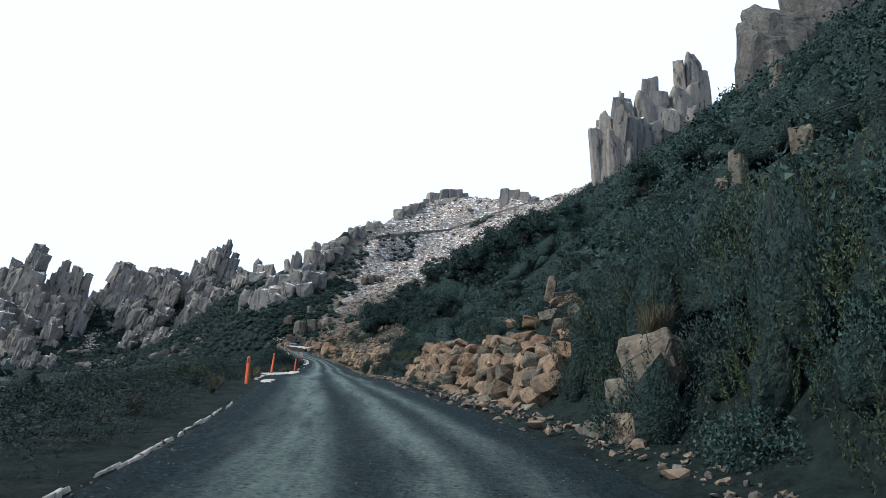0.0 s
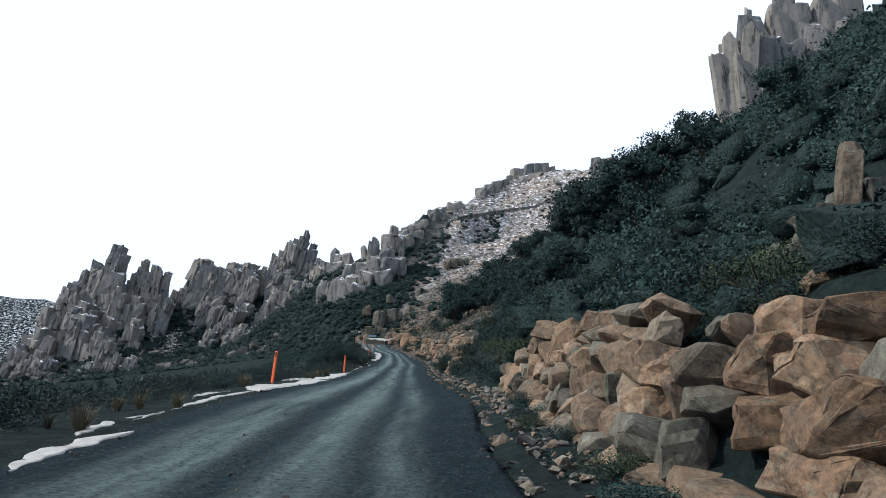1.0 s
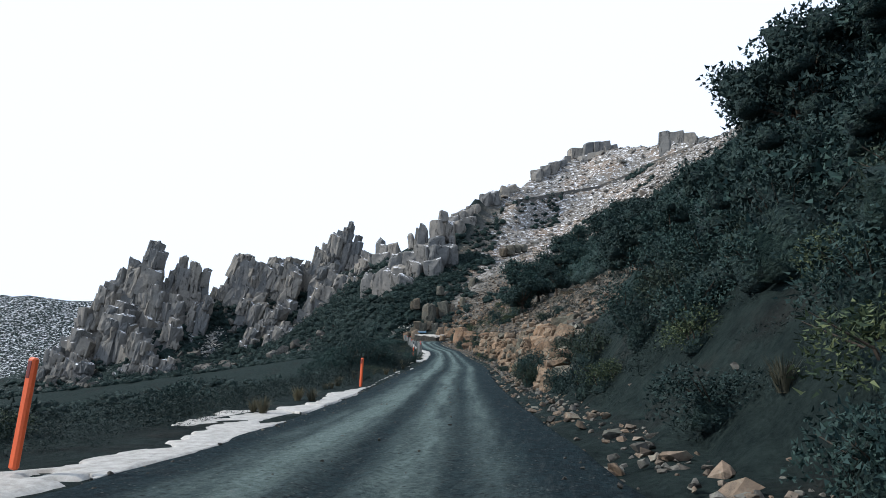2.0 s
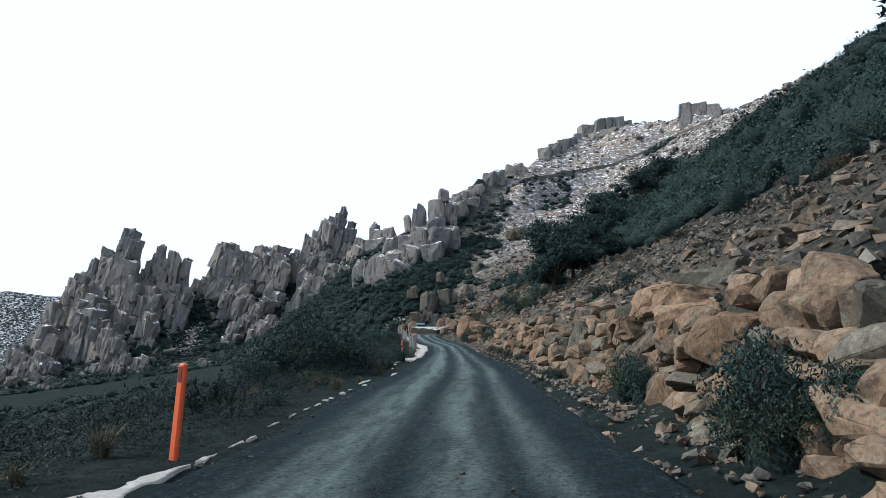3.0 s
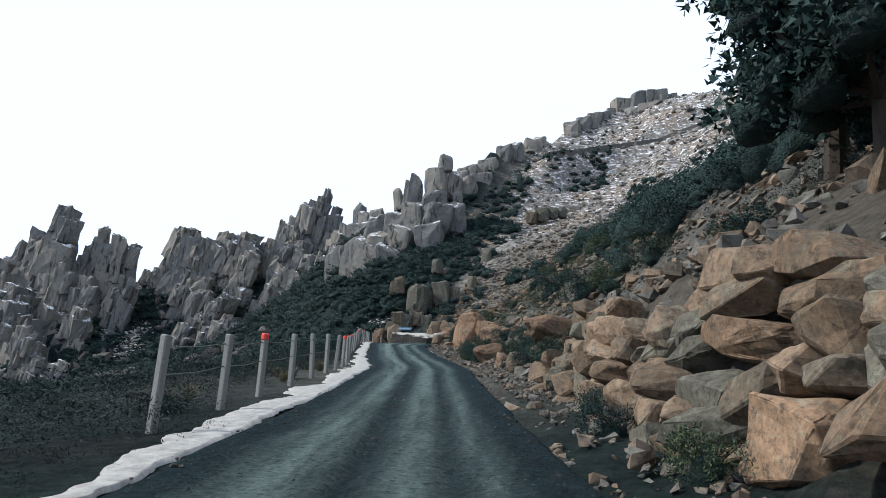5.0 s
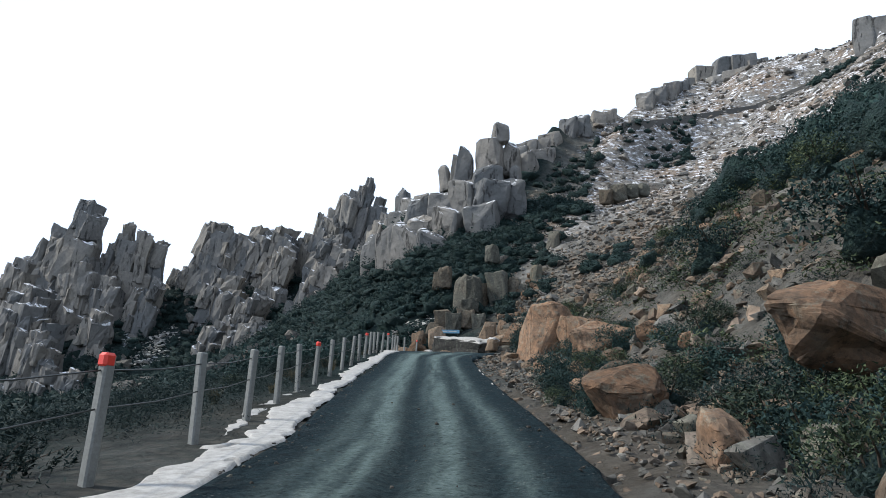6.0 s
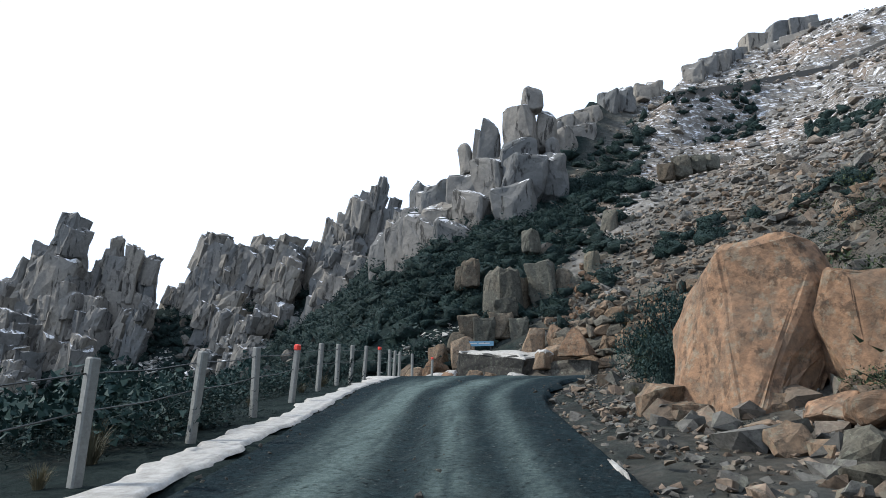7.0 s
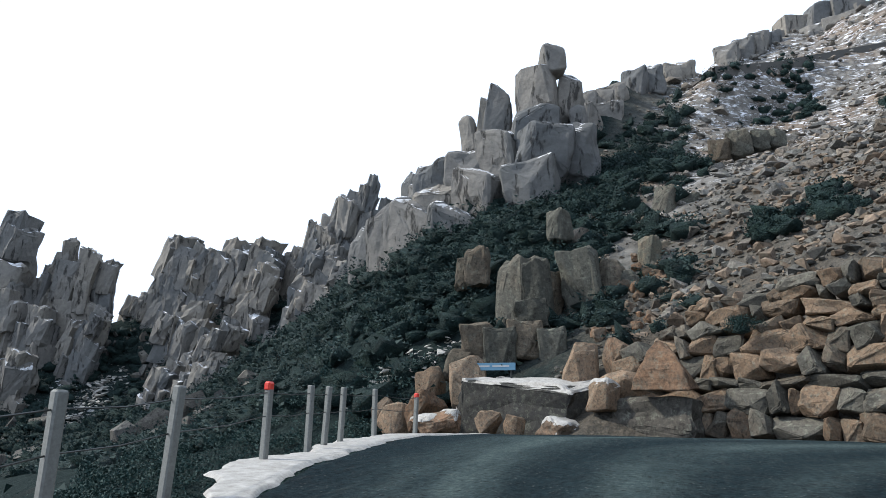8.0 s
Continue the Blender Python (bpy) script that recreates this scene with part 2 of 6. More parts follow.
def road_material():
    """Dark wet gravel with pale dusty wheel tracks, clods and loose stones."""
    n = Nodes("gravel_road").world_co()
    grit, clump, patch = n.noise(12, 7, 0.82), n.noise(3.4, 8, 0.8), n.noise(0.7, 6, 0.7)
    streak = n.noise(3.0, 8, 0.75, n.scaled(2.6, 0.30, 1.0))
    base = n.mix(n.span(grit, 0.36, 0.66), (0.004, 0.011, 0.015), (0.030, 0.056, 0.067))
    base = n.mix(n.span(clump, 0.44, 0.60, 0, 0.6), base, (0.012, 0.018, 0.022))
    base = n.mix(n.span(streak, 0.53, 0.66, 0, 0.35), base, (0.065, 0.08, 0.082))
    pale = n.mix(n.span(grit, 0.34, 0.66), (0.072, 0.108, 0.106), (0.225, 0.295, 0.285))
    keep = n.math("MULTIPLY", n.span(clump, 0.30, 0.50, 0.65, 1.0), n.span(streak, 0.32, 0.52, 0.65, 1.0))
    keep = n.math("MULTIPLY", keep, n.span(patch, 0.34, 0.50, 0.8, 1.0))
    col = n.mix(n.math("MULTIPLY", n.attr("dust"), keep), base, pale)
    pebble = n.span(n.cells(9), 0.08, 0.34, 1.0, 0.0)
    here = n.span(clump, 0.44, 0.54)
    col = n.mix(n.math("MULTIPLY", pebble, n.math("MULTIPLY", here, 0.75)), col, (0.012, 0.016, 0.019))
    chip = n.math("MULTIPLY", n.span(n.cells(12), 0.05, 0.22, 1.0, 0.0), n.span(n.noise(2.1, 5), 0.46, 0.58))
    col = n.mix(n.math("MULTIPLY", chip, 0.6), col, (0.24, 0.25, 0.235))
    h = n.math("ADD", n.math("MULTIPLY", grit, 0.8), n.math("ADD", n.math("MULTIPLY", n.math("ADD", pebble, chip), 0.6), n.math("ADD", n.math("MULTIPLY", streak, 0.9), clump)))
    return n.done(col, 0.95, h, 1.0, 0.08, 0.06)


def snow_material():
    n = Nodes("old_snow").world_co()
    f, g = n.noise(6, 8, 0.75), n.noise(30, 6, 0.75)
    col = n.mix(n.span(f, 0.38, 0.64), (0.27, 0.262, 0.240), (0.475, 0.468, 0.445))
    col = n.mix(n.span(g, 0.60, 0.67), col, (0.34, 0.30, 0.25))
    return n.done(col, 0.6, n.math("ADD", f, n.math("MULTIPLY", g, 0.5)), 0.7, 0.03, 0.3)


M_GROUND, M_ROAD, M_SNOW = ground_material(), road_material(), snow_material()


def plain_material(name, colour, rough=0.6, metal=0.0, wear=0.25):
    n = Nodes(name)
    f = n.noise(30, 6, 0.7)
    m = n.done(n.mix(n.span(f, 0.35, 0.75, 0.0, wear), colour, tuple(c * 0.35 for c in colour)), rough, f, 0.15, 0.01)
    n.b.inputs["Metallic"].default_value = metal
    return m


M_POLE = plain_material("orange_paint", (0.72, 0.13, 0.045), 0.5)
M_BAND = plain_material("dark_reflector", (0.16, 0.03, 0.025), 0.3)
M_POST = plain_material("weathered_concrete_post", (0.235, 0.245, 0.235), 0.85, 0.0, 0.5)
M_RED = plain_material("red_reflector", (0.72, 0.07, 0.05), 0.35)
M_WIRE = plain_material("dark_wire", (0.05, 0.055, 0.055), 0.5, 0.7)
M_STEEL = plain_material("galvanised_steel", (0.42, 0.43, 0.43), 0.45, 0.6)
M_DARKWALL = plain_material("dark_masonry", (0.10, 0.098, 0.092), 0.9, 0.0, 0.6)
M_BLUE = plain_material("faded_blue_board", (0.10, 0.22, 0.33), 0.6)

# ---- helpers for things ----


def mesh_of(name, bm, material):
    me = bpy.data.meshes.new(name)
    bm.to_mesh(me)
    bm.free()
    me.materials.append(material)
    return me


def arrays_mesh(name, verts, faces, material):
    me = bpy.data.meshes.new(name)
    me.from_pydata(np.asarray(verts).tolist(), [], faces if isinstance(faces, list) else faces.tolist())
    me.materials.append(material)
    return me


def part(name, bm, material, parent, label=""):
    ob = new(name, mesh_of(name, bm, material))
    ob.parent = parent
    return tagged(ob, label)


def thing(name, place, label, category, group="", kind=""):
    ob = new(name)
    ob.empty_display_size = 0.2
    ob.location = place
    return tagged(ob, label, category, group, kind)


def box(bm, m, bevel=0.0):
    got = bmesh.ops.create_cube(bm, size=1, matrix=m)
    if bevel:
        edges = list({e for v in got["verts"] for e in v.link_edges})
        bmesh.ops.bevel(bm, geom=edges, offset=bevel, segments=1, affect="EDGES")


def size(x, y, z):
    return Matrix.Diagonal((x, y, z, 1))


def rod(bm, a, b, r, r2=None, n=8):
    a, b = Vector(a), Vector(b)
    way = b - a
    m = Matrix.Translation((a + b) / 2) @ way.to_track_quat("Z", "Y").to_matrix().to_4x4()
    bmesh.ops.create_cone(bm, cap_ends=True, segments=n, radius1=r, radius2=r if r2 is None else r2, depth=way.length, matrix=m)


# ---- the lie of the land ----
# road edges, from the start of the drive to the hairpin: (y, left x, right x)
EDGE = [(-40, -0.9, 4.6), (-10, -0.8, 4.4), (0, -1.4, 3.7), (9, -2.4, 2.8), (18, -4.1, 1.0), (27, -5.9, -0.9),
        (36, -7.9, -2.0), (45, -9.0, -3.9), (61, -11.8, -7.1), (70, -13.7, -8.7), (82, -15.7, -10.8), (97, -18.3, -14.7),
        (109, -21.0, -17.6), (116, -23.0, -19.1), (125, -26.2, -22.0), (132, -28.4, -24.3), (140, -31.0, -26.7), (146, -33.0, -27.3)]
# the hairpin: pairs of points on the outer and the inner edge
BEND = [(-34.4, 151, -26.6, 148.6), (-35.6, 157, -25.2, 150.2), (-35.4, 162.5, -23.4, 151.4), (-32.5, 166.6, -21.2, 152.2),
        (-27.5, 164.8, -18.6, 152.8), (-22.0, 162.4, -15.5, 153.3), (-15.0, 161.3, -11.5, 153.8), (-6.0, 161.0, -4.0, 154.3)]
EY, EL, ER = (np.array(c, float) for c in zip(*EDGE))
ROAD_Y = np.array([-40, 0.2, 9.1, 18.2, 26.9, 53.5, 62.3, 71.2, 80.2, 108.5, 117.2, 125.8, 133.8, 141.3, 150, 158, 170], float)
ROAD_Z = np.array([-4.9, -1.63, -0.87, -0.15, 0.49, 2.03, 2.58, 3.17, 3.80, 6.52, 7.20, 8.07, 9.02, 9.94, 10.75, 11.2, 11.4])


def smooth(y, ys, vs):
    """Cubic Hermite interpolation with averaged slopes."""
    y = np.clip(np.asarray(y, float), ys[0], ys[-1])
    m = np.gradient(vs, ys)
    i = np.clip(np.searchsorted(ys, y) - 1, 0, len(ys) - 2)
    h = ys[i + 1] - ys[i]
    t = (y - ys[i]) / h
    return ((2 * t**3 - 3 * t**2 + 1) * vs[i] + (t**3 - 2 * t**2 + t) * h * m[i] + (3 * t**2 - 2 * t**3) * vs[i + 1] + (t**3 - t**2) * h * m[i + 1])


def road_z(y):
    return np.interp(y, ROAD_Y, ROAD_Z)


class Line:
    """A polyline with values along it, for signed distances (uphill to its right)."""

    def __init__(self, pts, fine):
        f = np.array(pts, float)
        s = np.r_[0, np.cumsum(np.hypot(np.diff(f[:, 0]), np.diff(f[:, 1])))]
        t = np.unique(np.r_[s, np.arange(0, s[-1], fine)])
        self.p = np.stack([np.interp(t, s, f[:, k]) for k in range(f.shape[1])], 1)

    def at(self, x, y, soft=False):
        x, y = np.ravel(x).astype(float), np.ravel(y).astype(float)
        P = self.p
        d, rest = np.empty(len(x)), np.empty((len(x), P.shape[1] - 2))
        a = P[:-1, :2]
        v = P[1:, :2] - a
        vv = (v**2).sum(1)
        for i in range(0, len(x), 6000):
            wx, wy = x[i:i + 6000, None] - a[None, :, 0], y[i:i + 6000, None] - a[None, :, 1]
            t = np.clip((wx * v[:, 0] + wy * v[:, 1]) / vv, 0, 1)
            dd = (wx - t * v[:, 0]) ** 2 + (wy - t * v[:, 1]) ** 2
            k = dd.argmin(1)
            r = np.arange(len(k))
            side = v[k, 0] * wy[r, k] - v[k, 1] * wx[r, k]
            d[i:i + 6000] = np.sqrt(dd[r, k]) * np.where(side < 0, 1, -1)
            if soft:
                w = 1 / (dd + 0.5) ** 2.5
                rest[i:i + 6000] = w @ ((P[:-1, 2:] + P[1:, 2:]) / 2) / w.sum(1)[:, None]
            else:
                rest[i:i + 6000] = P[k, 2:] + t[r, k][:, None] * (P[k + 1, 2:] - P[k, 2:])
        return d, rest


# the mountain's foot: the road's inner edge, then round the head of the valley under the crags: (x, y, z, slope down)
FOOT = Line([(90, -420, -40, 0.5), (30, -180, -18, 0.5)]
            + [(float(smooth(y, EY, ER)), y, float(road_z(y)), 0.55) for y in range(-40, 147, 6)]
            + [(-31, 158, 11.2, 0.55), (-33.6, 167.5, 11.4, 0.5), (-40, 171, 11.3, 0.5), (-50, 172.5, 10.5, 0.45), (-64, 176, 9, 0.4), (-84, 184, 7, 0.35),
               (-110, 190, 4, 0.3), (-140, 186, 0, 0.3), (-175, 172, -8, 0.3), (-260, 140, -30, 0.3), (-700, 40, -90, 0.2)], 3.0)
# the mountain's crest: (x, y, z)
CREST = Line([(200, -420, 40), (90, -180, 42), (58, -40, 38), (52, 0, 40), (46, 60, 42), (43, 100, 49), (42, 125, 54), (38, 160, 57), (34, 190, 63), (28, 218, 69), (17, 243, 76),
              (3, 257, 79), (-6, 263, 79.5), (-14, 257, 76), (-25, 245, 66.5), (-33.5, 235, 60.5), (-37.5, 225, 54.5), (-43, 214, 44), (-54, 211, 38), (-66, 224, 38), (-78, 248, 42),
              (-90, 252, 40), (-99, 251, 37), (-112, 246, 33), (-122, 243, 31), (-128, 234, 28), (-141, 230, 24), (-155, 226, 14), (-185, 214, 0), (-280, 180, -28), (-720, 80, -85)], 6.0)


def grain_noise(x, y, scale, seed):
    """Cheap smooth value noise on arrays, -1 to 1."""
    x, y = np.asarray(x) / scale + seed * 17.3, np.asarray(y) / scale - seed * 9.1
    xi, yi = np.floor(x), np.floor(y)
    fx, fy = x - xi, y - yi
    fx, fy = fx * fx * (3 - 2 * fx), fy * fy * (3 - 2 * fy)

    def h(a, b):
        v = np.sin(a * 127.1 + b * 311.7 + seed * 74.7) * 43758.5453
        return (v - np.floor(v)) * 2 - 1
    return (h(xi, yi) * (1 - fx) + h(xi + 1, yi) * fx) * (1 - fy) + (h(xi, yi + 1) * (1 - fx) + h(xi + 1, yi + 1) * fx) * fy


# the upper road, where it crosses the slope above: (x, y, z, how far the slope is cut for it)
UPPER = Line([(-31, 223.5, 52.6, 0), (-26, 227.5, 55.0, 1), (-16, 235, 58.4, 1), (-2, 240, 61.7, 1), (8, 239.5, 65.2, 1), (15, 235, 67.0, 1), (22, 228, 67.6, 1), (27.5, 217, 67.0, 0.6), (31, 200, 63.5, 0)], 2.0)


def pocket(x, y):
    """Distance outside the level ground of the hairpin."""
    x, y = np.asarray(x, float), np.asarray(y, float)
    t = np.clip((x + 30.0) / 26.0, 0, 1)
    a = np.hypot(x - (-30.0 + 26.0 * t), y - (158.8 - 1.6 * t)) - (8.0 - 3.6 * t)
    t = np.clip(((x + 31.0) * 7 + (y - 147.0) * 8) / 113.0, 0, 1)
    return np.minimum(a, np.hypot(x - (-31.0 + 7.0 * t), y - (147.0 + 8.0 * t)) - 4.2)


def land(x, y, rough=True):
    """Height of the ground."""
    shape = np.shape(x)
    x, y = np.ravel(x).astype(float), np.ravel(y).astype(float)
    d, r = FOOT.at(x, y)
    e, rc = CREST.at(x, y, True)
    h, down = r.T
    top = rc[:, 0]
    near = np.clip((y + 60) / 20, 0, 1) * np.clip((150 - y) / 6, 0, 1)
    width = np.where(y < 150, smooth(y, EY, ER) - smooth(y, EY, EL), 0.0) * 0.97
    # uphill: a ditch and a steep cut bank, then the open slope to the crest, and down behind it
    inside = np.maximum(-e, 0)
    f = np.clip(d / np.maximum(d + inside, 0.01), 0, 1)
    hollow = 1 + 1.4 * np.clip((-48 - x) / 18, 0, 1)      # the valley head is scooped out under the crags
    slope = (top - h) * f ** hollow
    cut = np.interp(d, [0, 0.6, 1.4, 2.8, 4.6, 9.0], [0.0, 0.04, 0.12, 2.2, 3.3, 6.0])
    easy = np.interp(d, [0, 0.9, 1.9, 3.3, 5.0, 9.0], [0.0, 0.03, 0.1, 0.55, 1.7, 5.2])
    k = np.clip((y - 103) / 4, 0, 1)
    cut = cut * (1 - k) + easy * k
    shelf = np.interp(d, [0, 0.6, 1.4, 2.8, 5.0, 7.0, 10.0], [0.0, 0.04, 0.12, 1.5, 1.9, 3.2, 6.0])
    k = np.clip((y - 24) / 3, 0, 1) * np.clip((42 - y) / 3, 0, 1)
    cut = cut * (1 - k) + shelf * k
    w = np.clip((d - 4 - 2 * k) / 6, 0, 1)
    rise = np.where(near > 0, (cut * (1 - w) + slope * w) * near + slope * (1 - near), slope)
    rise = np.where(e > 0, top - h - e * 0.55, rise)
    # downhill: the road bed, a verge, then the valley side
    h = np.where(d < 0, h * (1 - near) + road_z(y) * near, h)
    drop = np.maximum(-d - (width + 1.3) * near, 0)
    fall = np.where(drop > 45, 45 + 30 * (1 - np.exp(-(drop - 45) / 30)), drop) * down - np.minimum(drop, 3.5) * (down - 0.12) * near
    z = h + np.where(d > 0, rise, -fall)
    if rough:
        away = np.clip((np.where(d > 0, d - 1.5, drop)) / 8, 0, 1)
        z += away * (grain_noise(x, y, 1.3, 4) * 0.10 + grain_noise(x, y, 2.6, 1) * 0.22 + grain_noise(x, y, 7.0, 2) * 0.5 + grain_noise(x, y, 23.0, 3) * np.clip(np.abs(d) / 40, 0, 1) * 1.6)
    out = pocket(x, y)
    level = np.minimum(road_z(y), 11.35)
    z = np.where((y > 138) & (d > -12), np.minimum(z, level + np.maximum(out, 0) * 1.3), z)
    near_upper = (x > -60) & (x < 60) & (y > 185) & (y < 275)
    if near_upper.any():
        du, zu = UPPER.at(x[near_upper], y[near_upper])
        w = np.clip((5.0 - np.abs(du)) / 2.2, 0, 1) * zu[:, 1]
        zn = z[near_upper] * (1 - w) + (zu[:, 0] - 0.12) * w
        below = zu[:, 0] - 0.4 - np.maximum(du - 3.2, 0) * 0.62
        z[near_upper] = np.where((du > 2.9) & (du < 26), np.minimum(zn, below * zu[:, 1] + zn * (1 - zu[:, 1])), zn)
    z = np.maximum(z, 66 * np.exp(-(((x + 300) / 150) ** 4 + ((y - 360) / 80) ** 2)) * (1 + 0.10 * grain_noise(x, y, 40, 6) + 0.06 * grain_noise(x, y, 15, 9)) - 22)
    on_road = (d < 0.35) & (d > -(width - 0.15)) & (y < 150)
    bed = (out < -0.3) & (y > 140) & (x > -35.5)
    z = np.where(bed, np.minimum(z, level), z)
    z = np.where(on_road | bed, z - 0.14, np.where((d > -(width + 0.8)) & (d < 0) & (y < 146), z - 0.03, z))
    return z.reshape(shape)


def ground_height(x, y):
    return float(land(np.array([x]), np.array([y]))[0])


def steps(*runs):
    return np.unique(np.concatenate([np.arange(a, b, s) for a, b, s in runs]))


gx = steps((-3000, -400, 260), (-400, -180, 14), (-180, -60, 2.2), (-60, -40, 1.0), (-40, 14, 0.55), (14, 70, 1.6), (70, 200, 8), (200, 3001, 280))
gy = steps((-3000, -200, 280), (-200, -30, 10), (-30, 0, 2.5), (0, 172, 0.9), (172, 275, 1.5), (275, 400, 7), (400, 4001, 300))
GX, GY = np.meshgrid(gx, gy)
GZ = land(GX, GY)
far = np.clip((np.hypot(GX + 40, GY - 140) - 380) / 900, 0, 1)
GZ = GZ * (1 - far) - 60 * far
nx, ny = len(gx), len(gy)
idx = np.arange(nx * ny).reshape(ny, nx)
quads = np.stack([idx[:-1, :-1], idx[:-1, 1:], idx[1:, 1:], idx[1:, :-1]], -1).reshape(-1, 4)
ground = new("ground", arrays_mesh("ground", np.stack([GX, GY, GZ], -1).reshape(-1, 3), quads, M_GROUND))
tagged(ground, "rocky mountainside of soil, scree and thin snow", "ground", kind="structure")
ground.data.polygons.foreach_set("use_smooth", np.ones(len(quads), bool))


def front(x, y):
    """How far a place belongs to the open scree slope above the hairpin, 0 to 1."""
    return np.clip((y - 172) / 12, 0, 1) * np.clip((x + 40 - (y - 190) * 0.12) / 10, 0, 1)


def above_bank(x, y):
    return np.clip((y - 98) / 12, 0, 1) * np.clip((x + 28) / 6, 0, 1) * np.clip((190 - y) / 20, 0, 1)


def earth_bank(x, y):
    """The bare earth that shows above the stones of the cut."""
    dx = x - smooth(y, EY, ER)
    return np.clip((dx - 1.2) / 1.2, 0, 1) * np.clip((11 - dx) / 5, 0, 1) * np.clip((y - 62) / 10, 0, 1) * np.clip((156 - y) / 6, 0, 1)


def earth_slope(x, y):
    """Tan earth and rubble over the hairpin's wall."""
    return np.clip((y - 163) / 3, 0, 1) * np.clip((196 - y) / 14, 0, 1) * np.clip((x + 37 - 0.35 * (y - 168)) / 4, 0, 1)


for nm, val in (("earth", np.clip(earth_bank(GX, GY) * np.where(GY > 105, 0.4, 1.0) + earth_slope(GX, GY), 0, 1)), ("scree", np.clip(front(GX, GY) * (1 - 0.7 * earth_slope(GX, GY)) + 0.35 * above_bank(GX, GY), 0, 1)),
                ("snow", np.clip(front(GX, GY) * np.clip((GZ - 14) / 30, 0.1, 1) + 0.42 * np.clip((GY - 180) / 20, 0, 1) * np.clip((-30 - GX) / 10, 0, 1) + 0.75 * np.clip((-190 - GX) / 20, 0, 1), 0, 1))):
    at = ground.data.attributes.new(nm, "FLOAT", "POINT")
    at.data.foreach_set("value", val.ravel().astype(np.float32))

# ---- the gravel road ----
_ry = np.arange(-38, 146.1, 0.4)
_left = np.stack([smooth(_ry, EY, EL), _ry], 1)
_right = np.stack([smooth(_ry, EY, ER), _ry], 1)
_b = np.array([(smooth(146, EY, EL), 146, smooth(146, EY, ER), 146)] + BEND, float)
_bt = np.linspace(0, len(_b) - 1, 70)[1:]
_bb = np.stack([smooth(_bt, np.arange(len(_b)), _b[:, k]) for k in range(4)], 1)
_left, _right = np.r_[_left, _bb[:, :2]], np.r_[_right, _bb[:, 2:]]
ROAD_U = np.linspace(0, 1, 56)
RP = _left[:, None, :] * (1 - ROAD_U)[None, :, None] + _right[:, None, :] * ROAD_U[None, :, None]
along = np.r_[0, np.cumsum(np.hypot(*np.diff(RP[:, 28], axis=0).T))][:, None] + 0 * ROAD_U
track = ROAD_U[None, :] + grain_noise(along, along * 0 + 3, 11.0, 5) * 0.02
ruts = sum(np.exp(-((track - c) / 0.045) ** 2) for c in (0.45, 0.69))
berm = sum(np.exp(-((track - c) / w) ** 2) for c, w in ((0.39, 0.025), (0.51, 0.025), (0.86, 0.05)))
RZ = road_z(np.minimum(RP[..., 1], 165)) + np.maximum(RP[..., 0] + 24, 0) * (RP[..., 1] > 148) * 0.02
RZ = RZ - 0.035 * ruts + 0.02 * berm + 0.012 * grain_noise(RP[..., 0], RP[..., 1], 0.35, 7) + 0.025 * grain_noise(RP[..., 0], RP[..., 1], 1.7, 8)
RZ[:, 0] -= 0.1
RZ[:, -1] -= 0.1
RP[:, 0, 0] += 0.12 * grain_noise(along[:, 0], along[:, 0], 0.9, 12)
RP[:, -1, 0] += 0.12 * grain_noise(along[:, 0], along[:, 0], 0.8, 13)
ri = np.arange(RZ.size).reshape(RZ.shape)
rq = np.stack([ri[:-1, :-1], ri[:-1, 1:], ri[1:, 1:], ri[1:, :-1]], -1).reshape(-1, 4)
road = new("road", arrays_mesh("road", np.concatenate([RP, RZ[..., None]], 2).reshape(-1, 3), rq, M_ROAD))
tagged(road, "unpaved dark gravel mountain road with pale wheel tracks", "road", kind="structure")
road.data.polygons.foreach_set("use_smooth", np.ones(len(rq), bool))
dust = sum(k * np.exp(-((track - c) / w) ** 2) for k, c, w in ((1.15, 0.31, 0.075), (0.4, 0.19, 0.05), (1.0, 0.575, 0.07), (0.65, 0.765, 0.05)))
dust = dust * np.clip(0.85 + 0.4 * grain_noise(track * 22, along * 0.2, 1.0, 11) + 0.35 * grain_noise(track * 50, along * 0.9, 1.0, 14), 0.1, 1.1)
dust = dust * np.where(RP[..., 1] > 145, np.clip((150 - RP[..., 1]) / 5, 0.45, 1), 1)
at = road.data.attributes.new("dust", "FLOAT", "POINT")
at.data.foreach_set("value", np.clip(dust, 0, 1).ravel().astype(np.float32))

# the upper road: a narrow strip on a low retaining wall
_u = UPPER.p[UPPER.p[:, 3] > 0.75][1:]
_t = np.gradient(_u[:, :2], axis=0)
_t /= np.linalg.norm(_t, axis=1, keepdims=True)
_n = np.stack([_t[:, 1], -_t[:, 0]], 1)          # towards the valley
V = np.concatenate([np.c_[_u[:, :2] + _n * o, _u[:, 2] + dz] for o, dz in ((-2.4, 0.0), (2.3, 0.05))])
n = len(_u)
upper_road = new("road_upper", arrays_mesh("road_upper", V, [[k, n + k, n + k + 1, k + 1] for k in range(n - 1)], M_ROAD))
tagged(upper_road, "narrow road crossing the slope high above", "road", kind="structure")
V = np.concatenate([np.c_[_u[:, :2] + _n * o, _u[:, 2] + dz] for o, dz in ((2.3, 0.45), (2.75, 0.45), (3.0, -1.9), (2.3, -1.9))])
F = [[a * n + k, b * n + k, b * n + k + 1, a * n + k + 1] for k in range(n - 1) for a, b in ((0, 1), (1, 2), (3, 0))]
retaining = new("retaining_wall", arrays_mesh("retaining_wall", V, F, M_DARKWALL))
tagged(retaining, "low dark stone retaining wall under the upper road", "wall", kind="structure")

# ---- rocks ----


